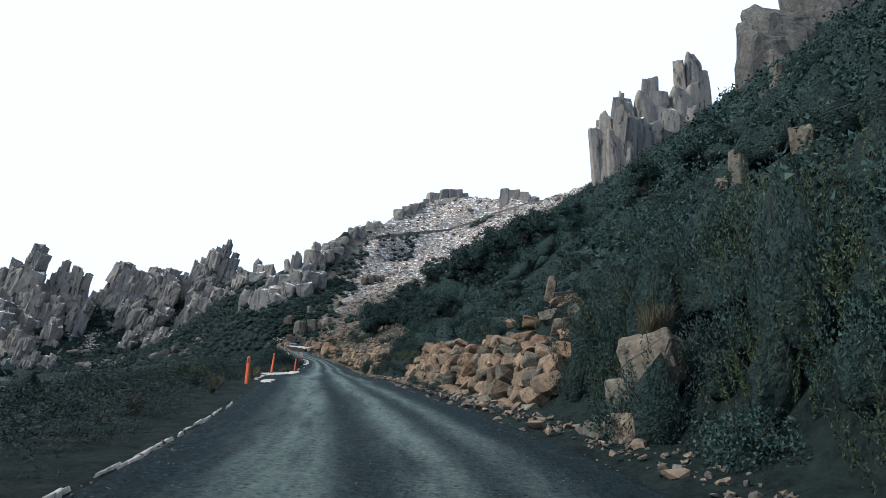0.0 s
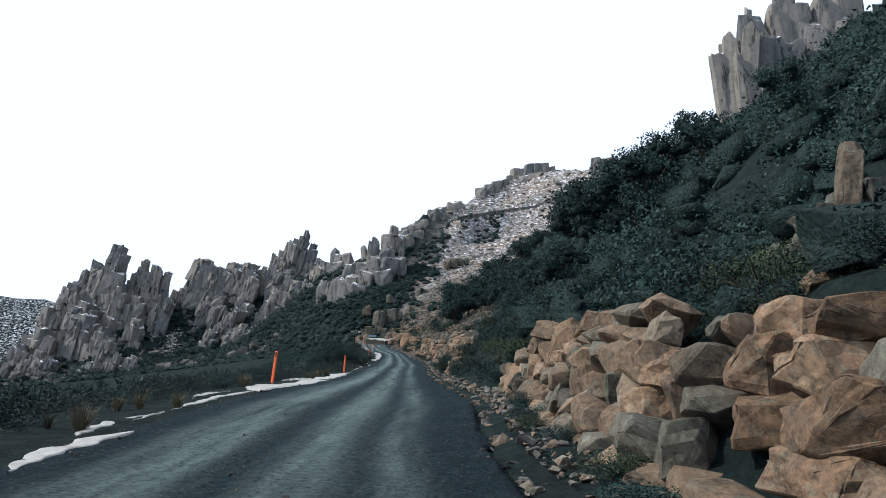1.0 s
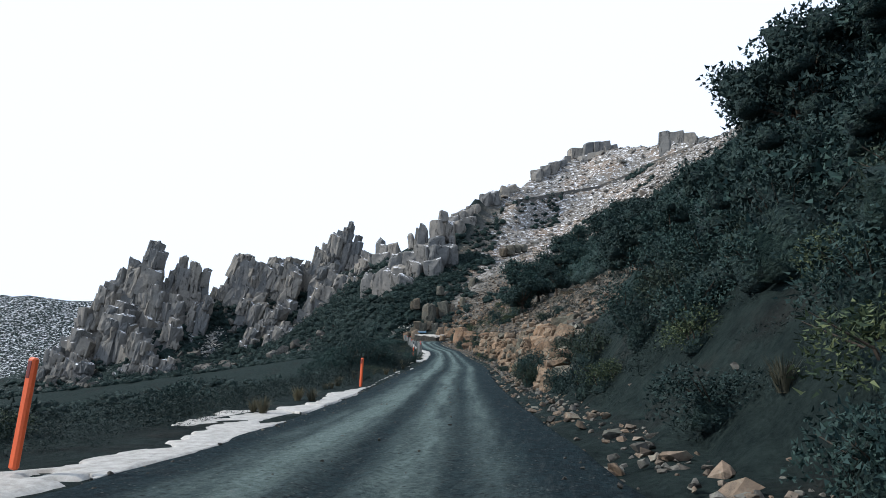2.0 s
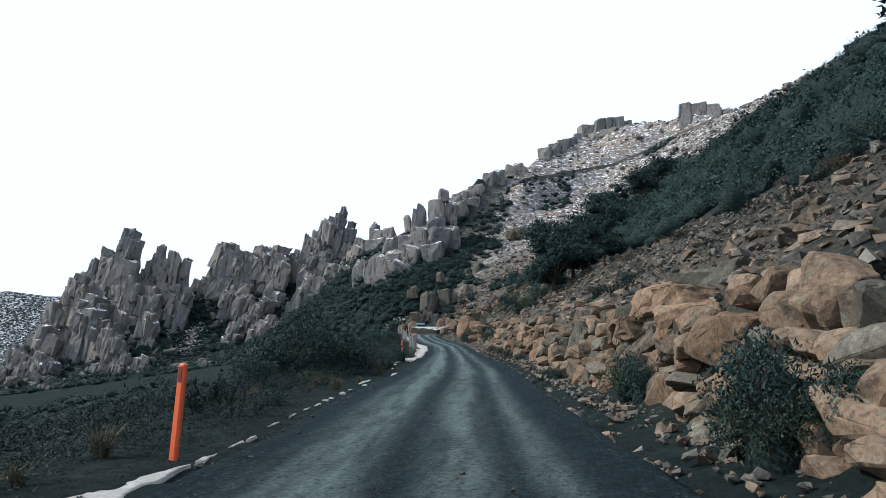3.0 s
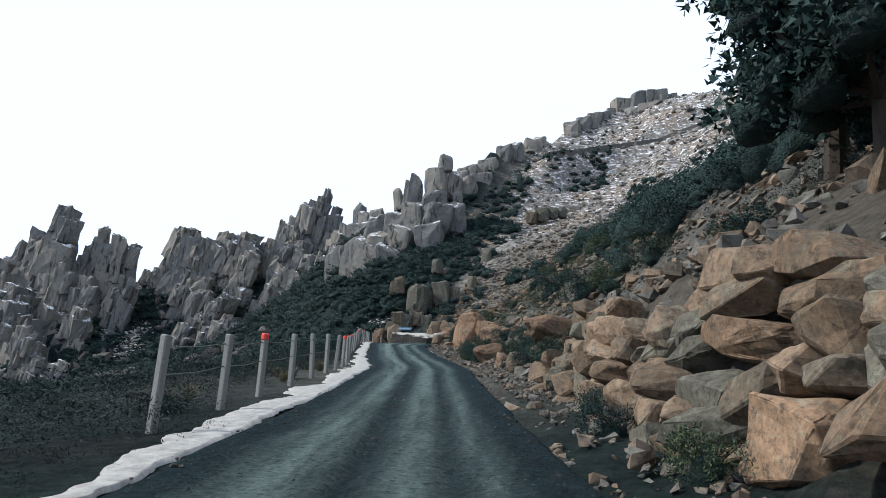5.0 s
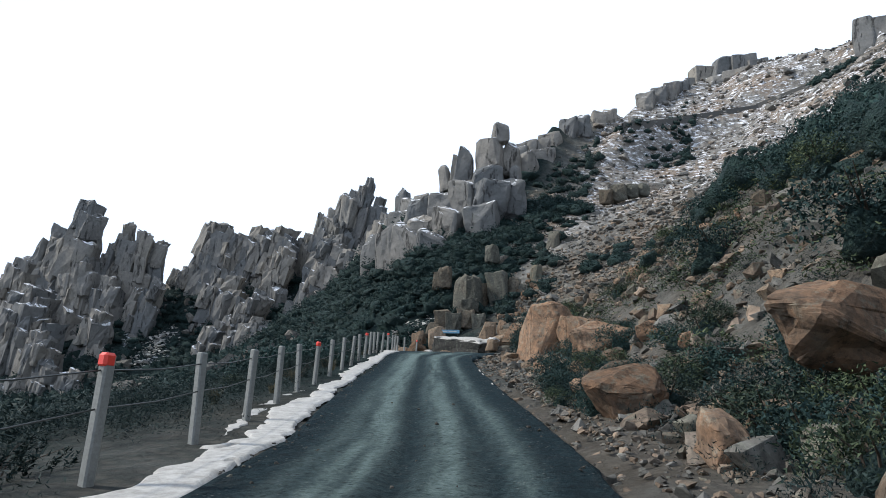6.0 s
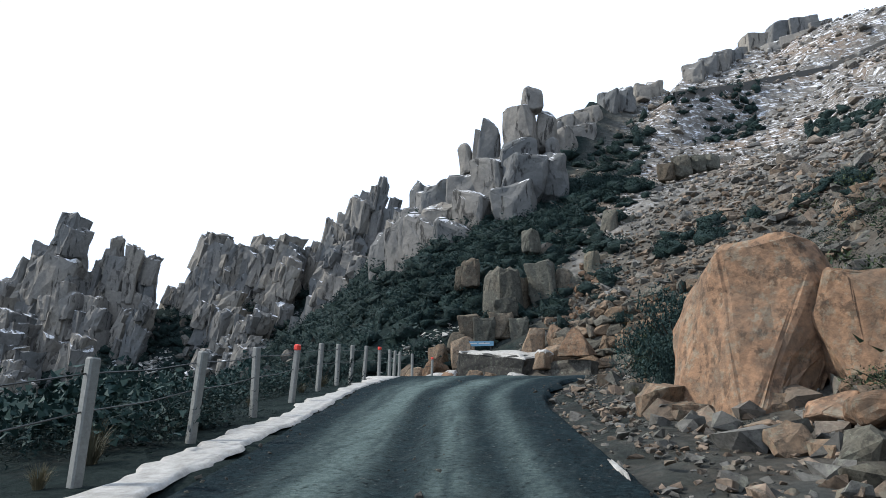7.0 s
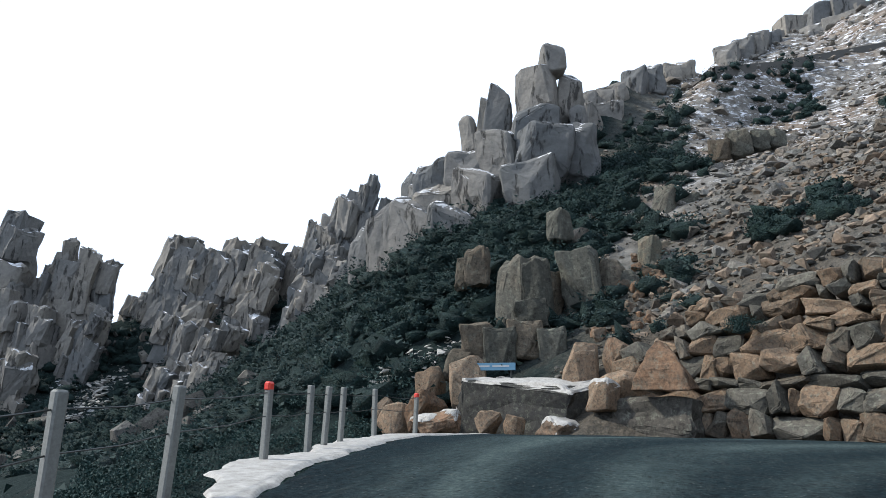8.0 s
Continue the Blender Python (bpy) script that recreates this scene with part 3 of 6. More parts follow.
def block_points(rng, n, sx, sy, sz, square=0.75, corner=0.72):
    """Random points near the faces of a rounded box: their hull is an angular stone."""
    p = rng.normal(size=(n, 3))
    if square > 0.88:
        p[:8] = [(x, y, z) for x in (-1, 1) for y in (-1, 1) for z in (-1, 1)] * rng.uniform(corner, 1.0, (8, 3))
    p /= np.abs(p).max(1, keepdims=True) ** square * np.linalg.norm(p, axis=1, keepdims=True) ** (1 - square)
    return p * np.array([sx, sy, sz]) / 2 * rng.uniform(0.86, 1.0, (n, 1))


def hull(bm, pts):
    vs = [bm.verts.new(p) for p in pts]
    got = bmesh.ops.convex_hull(bm, input=vs)
    inner = list({v for v in got["geom_interior"] + got["geom_unused"] if isinstance(v, bmesh.types.BMVert)})
    bmesh.ops.delete(bm, geom=inner, context="VERTS")


def roughen(bm, cuts, amount, scale, seed, edge=0.0, joints=False):
    """Chips and uneven faces on a hull."""
    if edge:
        bmesh.ops.dissolve_limit(bm, angle_limit=radians(12), verts=bm.verts, edges=bm.edges)
        bmesh.ops.bevel(bm, geom=list(bm.edges), offset=edge, segments=1, affect="EDGES", clamp_overlap=True)
    bmesh.ops.triangulate(bm, faces=bm.faces)
    for _ in range(cuts):
        bmesh.ops.subdivide_edges(bm, edges=bm.edges, cuts=1, use_grid_fill=True)
    bm.normal_update()
    for v in bm.verts:
        p = (v.co + Vector((seed * 7.3, seed * 3.1, 0))) / scale
        k = noise.noise(p) + 0.5 * noise.noise(p * 2.3)
        if joints:
            j = Vector((p.x + 0.35 * p.z, p.y, p.z * 0.45 - 0.15 * p.x))
            k = 0.5 * k + 0.8 * noise.cell(j * 1.1) + 0.5 * noise.cell(j * 2.3 + Vector((9, 4, 2)))
        v.co += v.normal * (amount * (round(k * 3) / 3 * 0.6 + k * 0.4))


def stone_mesh(name, seed, material, n=22, bevel=0.03, square=0.75, cuts=1, rough=0.045, corner=0.72):
    rng = np.random.default_rng(seed)
    bm = bmesh.new()
    hull(bm, block_points(rng, n, 1, 1, 1, square, corner))
    roughen(bm, cuts, rough, 0.33, seed % 97, bevel)
    return mesh_of(name, bm, material)


STONES = [stone_mesh("stone", 100 + k, M_WALL, 21, 0.035, 0.84, 1, 0.05) for k in range(16)]
BLOCKS = [stone_mesh("stone", 170 + k, M_BROKEN, 24, 0.02, 0.9, 2, 0.06, 0.25) for k in range(12)]
DRY_STONES = [stone_mesh("stone", 200 + k, M_DRY, 17, 0.04, 0.91, 1, 0.085, 0.12) for k in range(16)]
LOOSE_STONES = [stone_mesh("boulder", 150 + k, M_WALL, 16, 0.0, 0.8, 1, 0.06) for k in range(10)]
ROCKS = [stone_mesh("block", 740 + k, M_LEDGE, 30, 0.03, 0.92, 2, 0.075, 0.5) for k in range(7)]
ORANGE_STONES = [stone_mesh("boulder", 300 + k, M_ORANGE, 20, 0.04, 0.6, 2, 0.06) for k in range(6)]


def put_stone(name, me, m, parent=None, label="", category="", group=""):
    ob = new(name, me)
    if parent is not None:
        ob.parent = parent
    ob.matrix_basis = m
    return tagged(ob, label, category, group)


def bank_place(y, d):
    """A place d metres uphill of the road's inner edge, and the heading of the edge there."""
    x0, x1 = float(smooth(y - 0.5, EY, ER)), float(smooth(y + 0.5, EY, ER))
    way = Vector((x1 - x0, 1.0, 0)).normalized()
    out = Vector((way.y, -way.x, 0))
    p = Vector(((x0 + x1) / 2, y, 0)) + out * d
    return p, math.atan2(way.y, way.x)


# single large stones that can be told apart in the banks: (along the road, out from its edge, above it, width, height)
NEAR_STONES = [(35.6, 1.7, 1.68, 1.5, 0.6), (33.4, 1.6, 1.45, 1.15, 0.85), (35.0, 1.5, 1.17, 1.5, 0.6), (37.3, 1.6, 1.36, 1.3, 0.5), (36.1, 1.4, 0.80, 1.0, 0.85), (38.5, 1.2, 0.40, 1.0, 1.1), (33.7, 1.35, 0.73, 1.0, 0.65),
               (32.6, 1.3, 0.62, 0.6, 0.85), (32.3, 1.5, 1.13, 0.6, 0.4), (23.7, 1.5, 1.11, 0.6, 0.5), (22.9, 1.5, 1.07, 0.75, 0.5), (22.5, 1.4, 0.74, 1.0, 0.42), (22.7, 1.3, 0.40, 1.0, 0.42), (23.6, 1.4, 0.72, 0.8, 0.46),
               (25.8, 1.3, 0.59, 0.6, 0.55), (22.8, 1.65, 1.45, 0.5, 0.42), (23.6, 1.65, 1.42, 0.6, 0.4), (31.4, 1.5, 1.16, 1.5, 0.45), (25.4, 1.4, 0.95, 1.1, 0.36)]
SLAB_STONES = [(73.3, 1.9, 1.85, 1.7, 0.7), (74.0, 1.4, 0.92, 0.8, 0.9), (75.7, 1.45, 0.95, 0.9, 0.75), (78.5, 1.5, 1.1, 2.2, 1.35), (81.2, 1.3, 0.62, 1.2, 1.0), (73.8, 1.0, 0.2, 0.9, 0.8), (76.6, 1.8, 1.75, 2.2, 0.35),
               (80.1, 1.9, 1.95, 1.6, 0.85), (78.1, 1.9, 1.95, 1.2, 0.4), (64.2, 1.6, 1.25, 2.0, 0.95), (65.9, 1.1, 0.3, 1.1, 0.8), (63.0, 1.3, 0.6, 0.7, 0.65), (62.2, 1.05, 0.2, 0.6, 0.5), (82.3, 1.3, 0.63, 1.2, 1.1)]
FAR_STONES = [(86.6, 1.2, 0.32, 1.4, 1.0), (85.9, 1.4, 0.85, 1.1, 1.0), (86.3, 1.75, 1.5, 1.3, 0.6), (91.8, 1.1, 0.42, 2.2, 0.42), (91.6, 1.45, 0.98, 1.0, 1.1), (89.7, 1.45, 0.92, 1.2, 0.75), (90.0, 1.65, 1.4, 1.7, 0.45),
              (88.3, 1.55, 1.2, 0.9, 0.8), (87.3, 1.4, 0.9, 0.75, 0.7), (88.4, 1.3, 0.62, 0.9, 0.32), (93.3, 1.3, 0.65, 1.1, 0.95), (96.7, 1.6, 1.2, 1.6, 0.45), (93.0, 1.0, 0.12, 1.3, 0.6), (91.2, 1.0, 0.1, 1.0, 0.5), (95.1, 1.15, 0.4, 0.9, 0.75)]


def taken(stones, y, z, w, h):
    """Whether a large stone already fills that place in the bank."""
    return any(abs(y - f[0]) < (w + f[3]) * 0.40 and abs(z - f[2]) < (h + f[4]) * 0.40 for f in stones)


def stone_bank(y0, y1, tall, seed, big=1.0, tall_end=None, large=()):
    """Rough blocks heaped against the cut bank between y0 and y1."""
    rng = np.random.default_rng(seed)
    bank = thing("rock_bank", (0, 0, 0), "heaped tan and grey broken stones shoring the road bank", "rock bank", "rock banks", "structure")
    tall_end = tall_end or tall
    level = -0.1
    while level < max(tall, tall_end):
        high = rng.uniform(0.42, 0.72) * big
        y = y0 + rng.uniform(0, 0.5)
        while y < y1:
            end = min(1.0, (y - y0) / 2.5 + 0.35, (y1 - y) / 3 + 0.35)
            w = rng.uniform(0.5, 1.3) * big * rng.choice([1, 1, 1.4])
            full = tall + (tall_end - tall) * (y - y0) / (y1 - y0)
            if level < full * end * (0.9 + 0.22 * math.sin(y * 0.9 + seed)) and not 66.2 < y + w / 2 < 71.8 and not taken(large, y + w / 2, level + high / 2, w, high):
                q, a = bank_place(y + w / 2, 1.3 + max(level, 0) * 0.5 + rng.uniform(-0.14, 0.2))
                hh = high * rng.uniform(1.1, 1.5)
                m = (Matrix.Translation((q.x, q.y, float(road_z(y)) + level + high * 0.5)) @ Matrix.Rotation(a + rng.normal(0, 0.2), 4, "Z")
                     @ Euler((rng.normal(0.1, 0.2), rng.normal(0, 0.2), 0)).to_matrix().to_4x4() @ size(w * 1.22, rng.uniform(0.95, 1.4) * big, hh)
                     @ Matrix.Rotation(rng.integers(4) * math.pi / 2, 4, "X"))
                put_stone("stone", STONES[rng.integers(len(STONES))], m, bank)
            y += w * 0.95
        level += high * 0.88
    for k, (y, d, z, w, h) in enumerate(large):
        q, a = bank_place(y, d + 0.42)
        m = (Matrix.Translation((q.x, q.y, float(road_z(y)) + z)) @ Matrix.Rotation(a + rng.normal(0, 0.12), 4, "Z")
             @ Euler((rng.normal(0.08, 0.1), rng.normal(0, 0.2), 0)).to_matrix().to_4x4() @ size(w * 1.0, rng.uniform(0.85, 1.1), h * 1.02) @ Matrix.Rotation(rng.integers(2) * math.pi, 4, "X"))
        put_stone("stone", BLOCKS[k % len(BLOCKS)], m, bank)
    return bank


stone_bank(15, 40, 1.75, 1, 0.58, 1.75, NEAR_STONES)
stone_bank(57, 83, 1.7, 2, 0.66, 2.2, SLAB_STONES)
stone_bank(83, 105, 2.0, 3, 0.70, 1.6, FAR_STONES)

# the great slab in the bank, and loose boulders above the heaped stones
def bedrock(y, out, long, beds, seed):
    """A ledge of bedrock in sloping beds, each a little proud of or behind the next."""
    rng = np.random.default_rng(seed)
    q, a = bank_place(y, out)
    root = thing("rock_slab", (q.x, q.y, float(road_z(y))), "ledge of tan layered bedrock with an orange fracture face", "rock", "boulders")
    root.rotation_euler = (0, 0, a)
    z = -0.15
    for k in range(beds):
        h = rng.uniform(0.22, 0.5)
        left = -long / 2
        while left < long / 2 - 0.4:
            w = min(rng.uniform(0.9, 2.2), long / 2 - left)
            bm = bmesh.new()
            hull(bm, block_points(rng, 34, w * 1.12, 2.0, h * 1.3, 0.95, 0.6))
            roughen(bm, 2, 0.045, 0.28, seed + k, 0.0, True)
            bm.transform(Matrix.Translation((left + w / 2, -0.26 * z + rng.uniform(-0.16, 0.14), z + h / 2)) @ Euler((0.12 + rng.normal(0, 0.05), 0.10 + rng.normal(0, 0.04), rng.normal(0, 0.06))).to_matrix().to_4x4())
            part("bed", bm, M_BEDROCK, root)
            left += w * 0.97
        z += h * 0.93
    return root


bedrock(70.0, 2.2, 4.1, 6, 5)
bedrock(67.2, 2.3, 2.2, 5, 6)


def boulder(x, y, w, dpt, h, k, turn=0.0, tilt=0.0, sink=0.25, label="", meshes=None, z=None):
    base = ground_height(x, y) if z is None else z
    m = Matrix.Translation((x, y, base + h * (0.5 - sink))) @ Matrix.Rotation(turn, 4, "Z") @ Euler((tilt, tilt * 0.5, 0)).to_matrix().to_4x4() @ size(w, dpt, h)
    mm = meshes or ORANGE_STONES
    return put_stone("boulder", mm[k % len(mm)], m, None, label or "weathered tan boulder lying on the bank", "boulder", "boulders")


rng = np.random.default_rng(15)
for k in range(64):          # scattered over the slope above the stone banks
    y = rng.choice([rng.uniform(15, 26), rng.uniform(70, 104)])
    q, a = bank_place(y, rng.uniform(3.2, 5.6))
    w = rng.uniform(0.3, 0.9)
    boulder(q.x, q.y, w, w * rng.uniform(0.7, 1.1), w * rng.uniform(0.4, 0.7), k, rng.uniform(0, 6), rng.normal(0, 0.2), 0.35, "", LOOSE_STONES)
for k in range(150):         # the bouldery earth bank before the hairpin
    y = rng.uniform(104, 146)
    q, a = bank_place(y, 1.4 + 8 * rng.uniform() ** 1.4)
    w = rng.uniform(0.3, 0.8) * (1.5 if rng.uniform() < 0.12 else 1)
    boulder(q.x, q.y, w, w * rng.uniform(0.7, 1.1), w * rng.uniform(0.5, 0.9), k, rng.uniform(0, 6), rng.normal(0, 0.25), 0.3, "", LOOSE_STONES if k % 7 else None)
for k, (y, d, w, h, z) in enumerate([(68.2, 2.6, 1.8, 0.9, 1.7), (70.4, 2.7, 2.0, 0.9, 1.75), (72.2, 2.4, 1.5, 0.9, 1.4), (66.9, 2.2, 1.4, 0.9, 1.2), (71.2, 3.8, 1.8, 0.9, 2.2), (68.9, 3.9, 1.6, 0.9, 2.2)]):
    q, a = bank_place(y, d)
    boulder(q.x, q.y, w, w * 0.8, h, k, a + 0.3 * k, 0.1, 0.1, "", BLOCKS, float(road_z(y)) + z)
GREAT = [stone_mesh("boulder", 310 + k, M_ORANGE, 30, 0.03, 0.68, 2, 0.06) for k in range(3)]
for k in range(16):          # large broken stones lying on the slope behind the first bank
    y = rng.uniform(15.0, 21.5)
    q, a = bank_place(y, 2.3 + 0.9 * rng.uniform())
    w = rng.uniform(0.5, 0.95)
    boulder(q.x, q.y, w, w * rng.uniform(0.75, 1.0), w * rng.uniform(0.45, 0.65), k, rng.uniform(0, 6), rng.normal(0, 0.2), 0.3, "large broken orange stone lying above the bank", BLOCKS)
for x, y, z, w, h in ((3.95, 10.9, 0.05, 0.75, 0.95), (3.75, 11.3, -0.25, 0.55, 0.6), (3.55, 10.8, -0.72, 0.5, 0.5), (3.3, 11.4, -0.70, 0.45, 0.42)):     # bare rock showing among the first bushes
    boulder(x, y, w, 1.0, h, int(y * 10), x, 0.1, 0.05, "pale lichened rock showing among the bushes", ROCKS, z)
BIG = "great rounded orange boulder in the earth bank"
boulder(-23.05, 137.0, 2.5, 2.8, 3.5, 1, 0.5, 0.12, 0.2, BIG, GREAT, 9.2)
boulder(-21.4, 136.0, 1.8, 2.2, 2.5, 2, 1.1, 0.1, 0.2, BIG, GREAT, 9.3)
boulder(-20.2, 131.0, 2.8, 1.8, 1.5, 3, 0.6, 0.1, 0.25, "flat orange boulder in the earth bank")
boulder(-16.2, 118.8, 3.3, 2.0, 1.3, 4, 0.5, 0.2, 0.15, "broad orange boulder in the earth bank", z=8.45)
for k, (y, d, w, h) in enumerate([(123.9, 1.5, 0.75, 0.6), (122.9, 1.3, 0.6, 0.6), (124.6, 2.6, 1.5, 0.7), (126.4, 2.9, 0.9, 0.9), (128.2, 2.4, 0.7, 0.6), (129.5, 1.5, 0.5, 0.5), (131.2, 1.7, 0.6, 0.6), (116.5, 1.3, 0.9, 0.8), (113.0, 1.4, 0.8, 0.9), (114.4, 2.4, 0.9, 1.0)]):
    q, a = bank_place(y, d)
    boulder(q.x, q.y, w, w * 0.9, h, k, a + k, 0.12, 0.2, "rounded orange boulder at the foot of the earth bank")
for k, (x, y, w) in enumerate([(-17.3, 117.8, 0.7), (-16.6, 117.2, 0.6), (-15.8, 116.9, 0.8), (-17.6, 119.2, 0.7), (-18.2, 118.2, 0.5), (-17.0, 116.2, 0.6)]):
    boulder(x, y, w, w, w * 0.9, k, k * 1.3, 0.15, 0.15, "", STONES)
boulder(-15.4, 115.4, 1.2, 1.0, 0.8, 5, 0.9, 0.2, 0.2, "broad orange boulder in the earth bank")
boulder(-19.2, 121.2, 1.6, 1.3, 1.3, 0, 0.4, 0.1, 0.2, "tan boulder in the earth bank")
boulder(-20.9, 139.6, 4.2, 1.4, 0.7, 5, -0.8, 0.45, 0.2, "long grey slab leaning on an orange boulder", STONES, 10.75)


def slab_points(rng, low, top, w, depth, lean):
    """A joint-bounded block of rock: broad below, with a broken slanting top."""
    pts, peak, tip = [], rng.integers(4), rng.uniform(0.5, 0.85)
    for f, s in ((0.0, 1.0), (0.5, 0.97), (0.82, 0.88), (1.0, tip)):
        for k, (cx, cy) in enumerate(((-1, -1), (1, -1), (1, 1), (-1, 1))):
            z = low + (top - low) * f
            if f > 0.8 and k != peak:
                z -= rng.uniform(0.02, 0.28) * min(w, top * 0.6)
            pts.append((cx * w / 2 * s * rng.uniform(0.88, 1.06) + lean * z, cy * depth / 2 * s * rng.uniform(0.85, 1.06), z))
    return np.array(pts)


def joint_block(seed):
    """One block between joints, taller than wide, with a slanting top."""
    rng = np.random.default_rng(seed)
    bm = bmesh.new()
    p = block_points(rng, 15, 1, 1, 1, 0.93)
    p[:, 2] += p[:, 0] * rng.uniform(-0.2, 0.2) * (p[:, 2] > 0)
    hull(bm, p)
    roughen(bm, 2, 0.07, 0.40, seed % 89, 0.0, True)
    return mesh_of("slab", bm, M_CRAG)


JOINT_BLOCKS = [joint_block(600 + k) for k in range(9)]


def pinnacle(parent, seed, place, H, w, depth, lean, material):
    """One fractured pinnacle, H high over its foot: blocks stacked between steep joints, round a core."""
    rng = np.random.default_rng(seed)
    root = new("pinnacle")
    root.parent, root.location = parent, place
    bm = bmesh.new()
    hull(bm, slab_points(rng, -4.0, H * 0.88, w * 0.72, depth * 0.6, lean) - np.array([lean * 0.4 * H, 0, 0]))
    roughen(bm, 2, 0.016 * H + 0.16, 0.11 * H + 1.1, seed, 0.0, True)
    part("slab", bm, material, root)
    z, tall = H * 1.02, True
    while z > -1.5:
        f = max(z, 0) / H
        across = w * (1.15 - 0.60 * f ** 1.3)
        n = 1 if tall else rng.integers(2, 4) if H > 6 else 2
        h = 0.0
        for k in range(n):
            bw = across * (0.62 if tall else 1.3 / n * rng.uniform(0.8, 1.25))
            bh = max(bw * rng.uniform(1.2, 2.2), H * rng.uniform(0.2, 0.34))
            u = 0.0 if tall else ((k + 0.5) / n - 0.5) * across + rng.normal(0, 0.06) * w
            top = z - (0 if tall else rng.uniform(-0.12, 0.3) * bh)
            ob = new("slab", JOINT_BLOCKS[rng.integers(9)])
            ob.parent = root
            ob.matrix_basis = (Matrix.Translation((u + lean * (top - bh / 2 - 0.4 * H) * 1.2 + rng.normal(0, 0.03) * w, (-0.12 if not tall else 0.0) * depth + rng.normal(0, 0.05) * depth, top - bh / 2))
                               @ Euler((rng.normal(0, 0.07), lean * 1.3 + rng.normal(0, 0.09), rng.uniform(-0.6, 0.6))).to_matrix().to_4x4() @ size(bw * 1.12, max(bw, depth * 0.7), bh * 1.1))
            h = max(h, bh)
        z -= h * (0.3 if tall else 0.6)
        tall = False
    return root


def crag(name, spires, seed, label, category="crag", material=None, lean=0.12, group="crags"):
    """spires: (x, y, top, base, width)."""
    x, y, base = spires[0][0], spires[0][1], spires[0][3]
    root = thing(name, (x, y, base), label, category, group)
    for k, s in enumerate(spires):
        pinnacle(root, seed * 20 + k, (s[0] - x, s[1] - y, s[3] - base), s[2] - s[3], s[4] * 1.08, s[4] * 0.9, lean, material or M_CRAG)
    return root


GREY = "jagged grey rock pinnacles fractured by steep joints"
crag("rock_crag", [(-139.5, 229.7, 46.4, 16, 10), (-145.8, 229, 41.0, 16, 9.5), (-150, 226, 33.5, 14, 10), (-135, 227, 33, 16, 8), (-156, 228, 25, 12, 10), (-142, 222, 27, 12, 9)], 1, GREY)
crag("rock_crag", [(-131.5, 233, 42.6, 19, 4.6), (-128.5, 234, 41.0, 19, 7.4), (-133.6, 232, 38.3, 20, 4.4), (-124.8, 236, 39.3, 22, 4.6), (-129, 228, 30, 15, 7)], 2, GREY)
crag("rock_crag", [(-118.5, 245, 45.4, 22, 8.5), (-113.5, 244, 42, 22, 7), (-109.5, 246, 44.4, 22, 8), (-103.5, 247, 44.5, 22, 9), (-116, 244.5, 43.8, 22, 8), (-106.5, 246.5, 43.2, 22, 8), (-101, 246, 42.4, 22, 7), (-98.7, 243, 38.8, 22, 5.5), (-123, 243, 35.1, 22, 6), (-108, 238, 32, 17, 9), (-99, 235, 28, 16, 7)], 3, GREY, lean=0.25)
crag("rock_crag", [(-89.8, 253, 54.4, 30, 6.8), (-85.9, 254, 57.2, 32, 3.8), (-93, 252, 49.8, 30, 7), (-83, 255, 53.2, 32, 4.4), (-98.2, 252, 44.4, 32, 4.5), (-79, 252, 47, 32, 5), (-88, 246, 42, 26, 8)], 4, GREY, lean=0.2)
crag("rock_crag", [(-67.9, 228, 41.6, 31, 5), (-72, 234, 41, 30, 6), (-56, 212, 36, 26, 7)], 5, GREY)
crag("rock_crag", [(-91.4, 222, 21.6, 10, 5), (-88.2, 221, 19.4, 10, 4.5), (-94, 221.5, 18.6, 10, 4)], 10, GREY, lean=0.2)
crag("rock_crag", [(-140, 219, 23, 3, 10), (-150, 216, 18, 0, 9), (-132, 217, 19, 3, 8)], 21, GREY, lean=0.15)
crag("rock_crag", [(-121, 230, 30, 14, 6), (-125, 222, 22, 6, 7), (-127, 213, 14, 1, 6)], 22, GREY, lean=0.2)
crag("rock_crag", [(-99, 232, 27, 15, 5), (-102, 227, 21, 11, 5)], 23, GREY, lean=0.3)
crag("rock_crag", [(-80, 238, 37, 24, 7), (-86, 240, 36, 24, 7)], 24, GREY, lean=0.2)
crag("rock_crag", [(-125, 209, 15.4, 3, 5.5), (-117, 209, 10.4, 0, 5), (-121, 208, 11, 1, 4.5)], 25, GREY, lean=0.2)
crag("rock_crag", [(-153, 210, 13, 0, 7), (-142, 208, 9.6, -2, 6), (-147, 209, 11, -1, 6.5), (-131, 208, 7, -4, 6)], 26, GREY, lean=0.2)
# the stacked tower: single blocks balanced on a fractured base
tower = thing("rock_tower", (-41, 199, 30), "stacked blocky grey rock tower on the mountainside", "rock tower", "crags")


def tower_block(seed, taper, slant):
    """A squarish weathered block, narrower above, with a slanting top."""
    rng = np.random.default_rng(seed)
    bm = bmesh.new()
    p = block_points(rng, 26, 1, 1, 1, 0.95, 0.45)
    p[:, :2] *= (1 - taper * (p[:, 2:] + 0.5))
    p[:, 2] += slant * p[:, 0] * (p[:, 2] > 0)
    hull(bm, p)
    roughen(bm, 2, 0.04, 0.4, seed % 71, 0.02)
    return mesh_of("block", bm, M_CRAG)


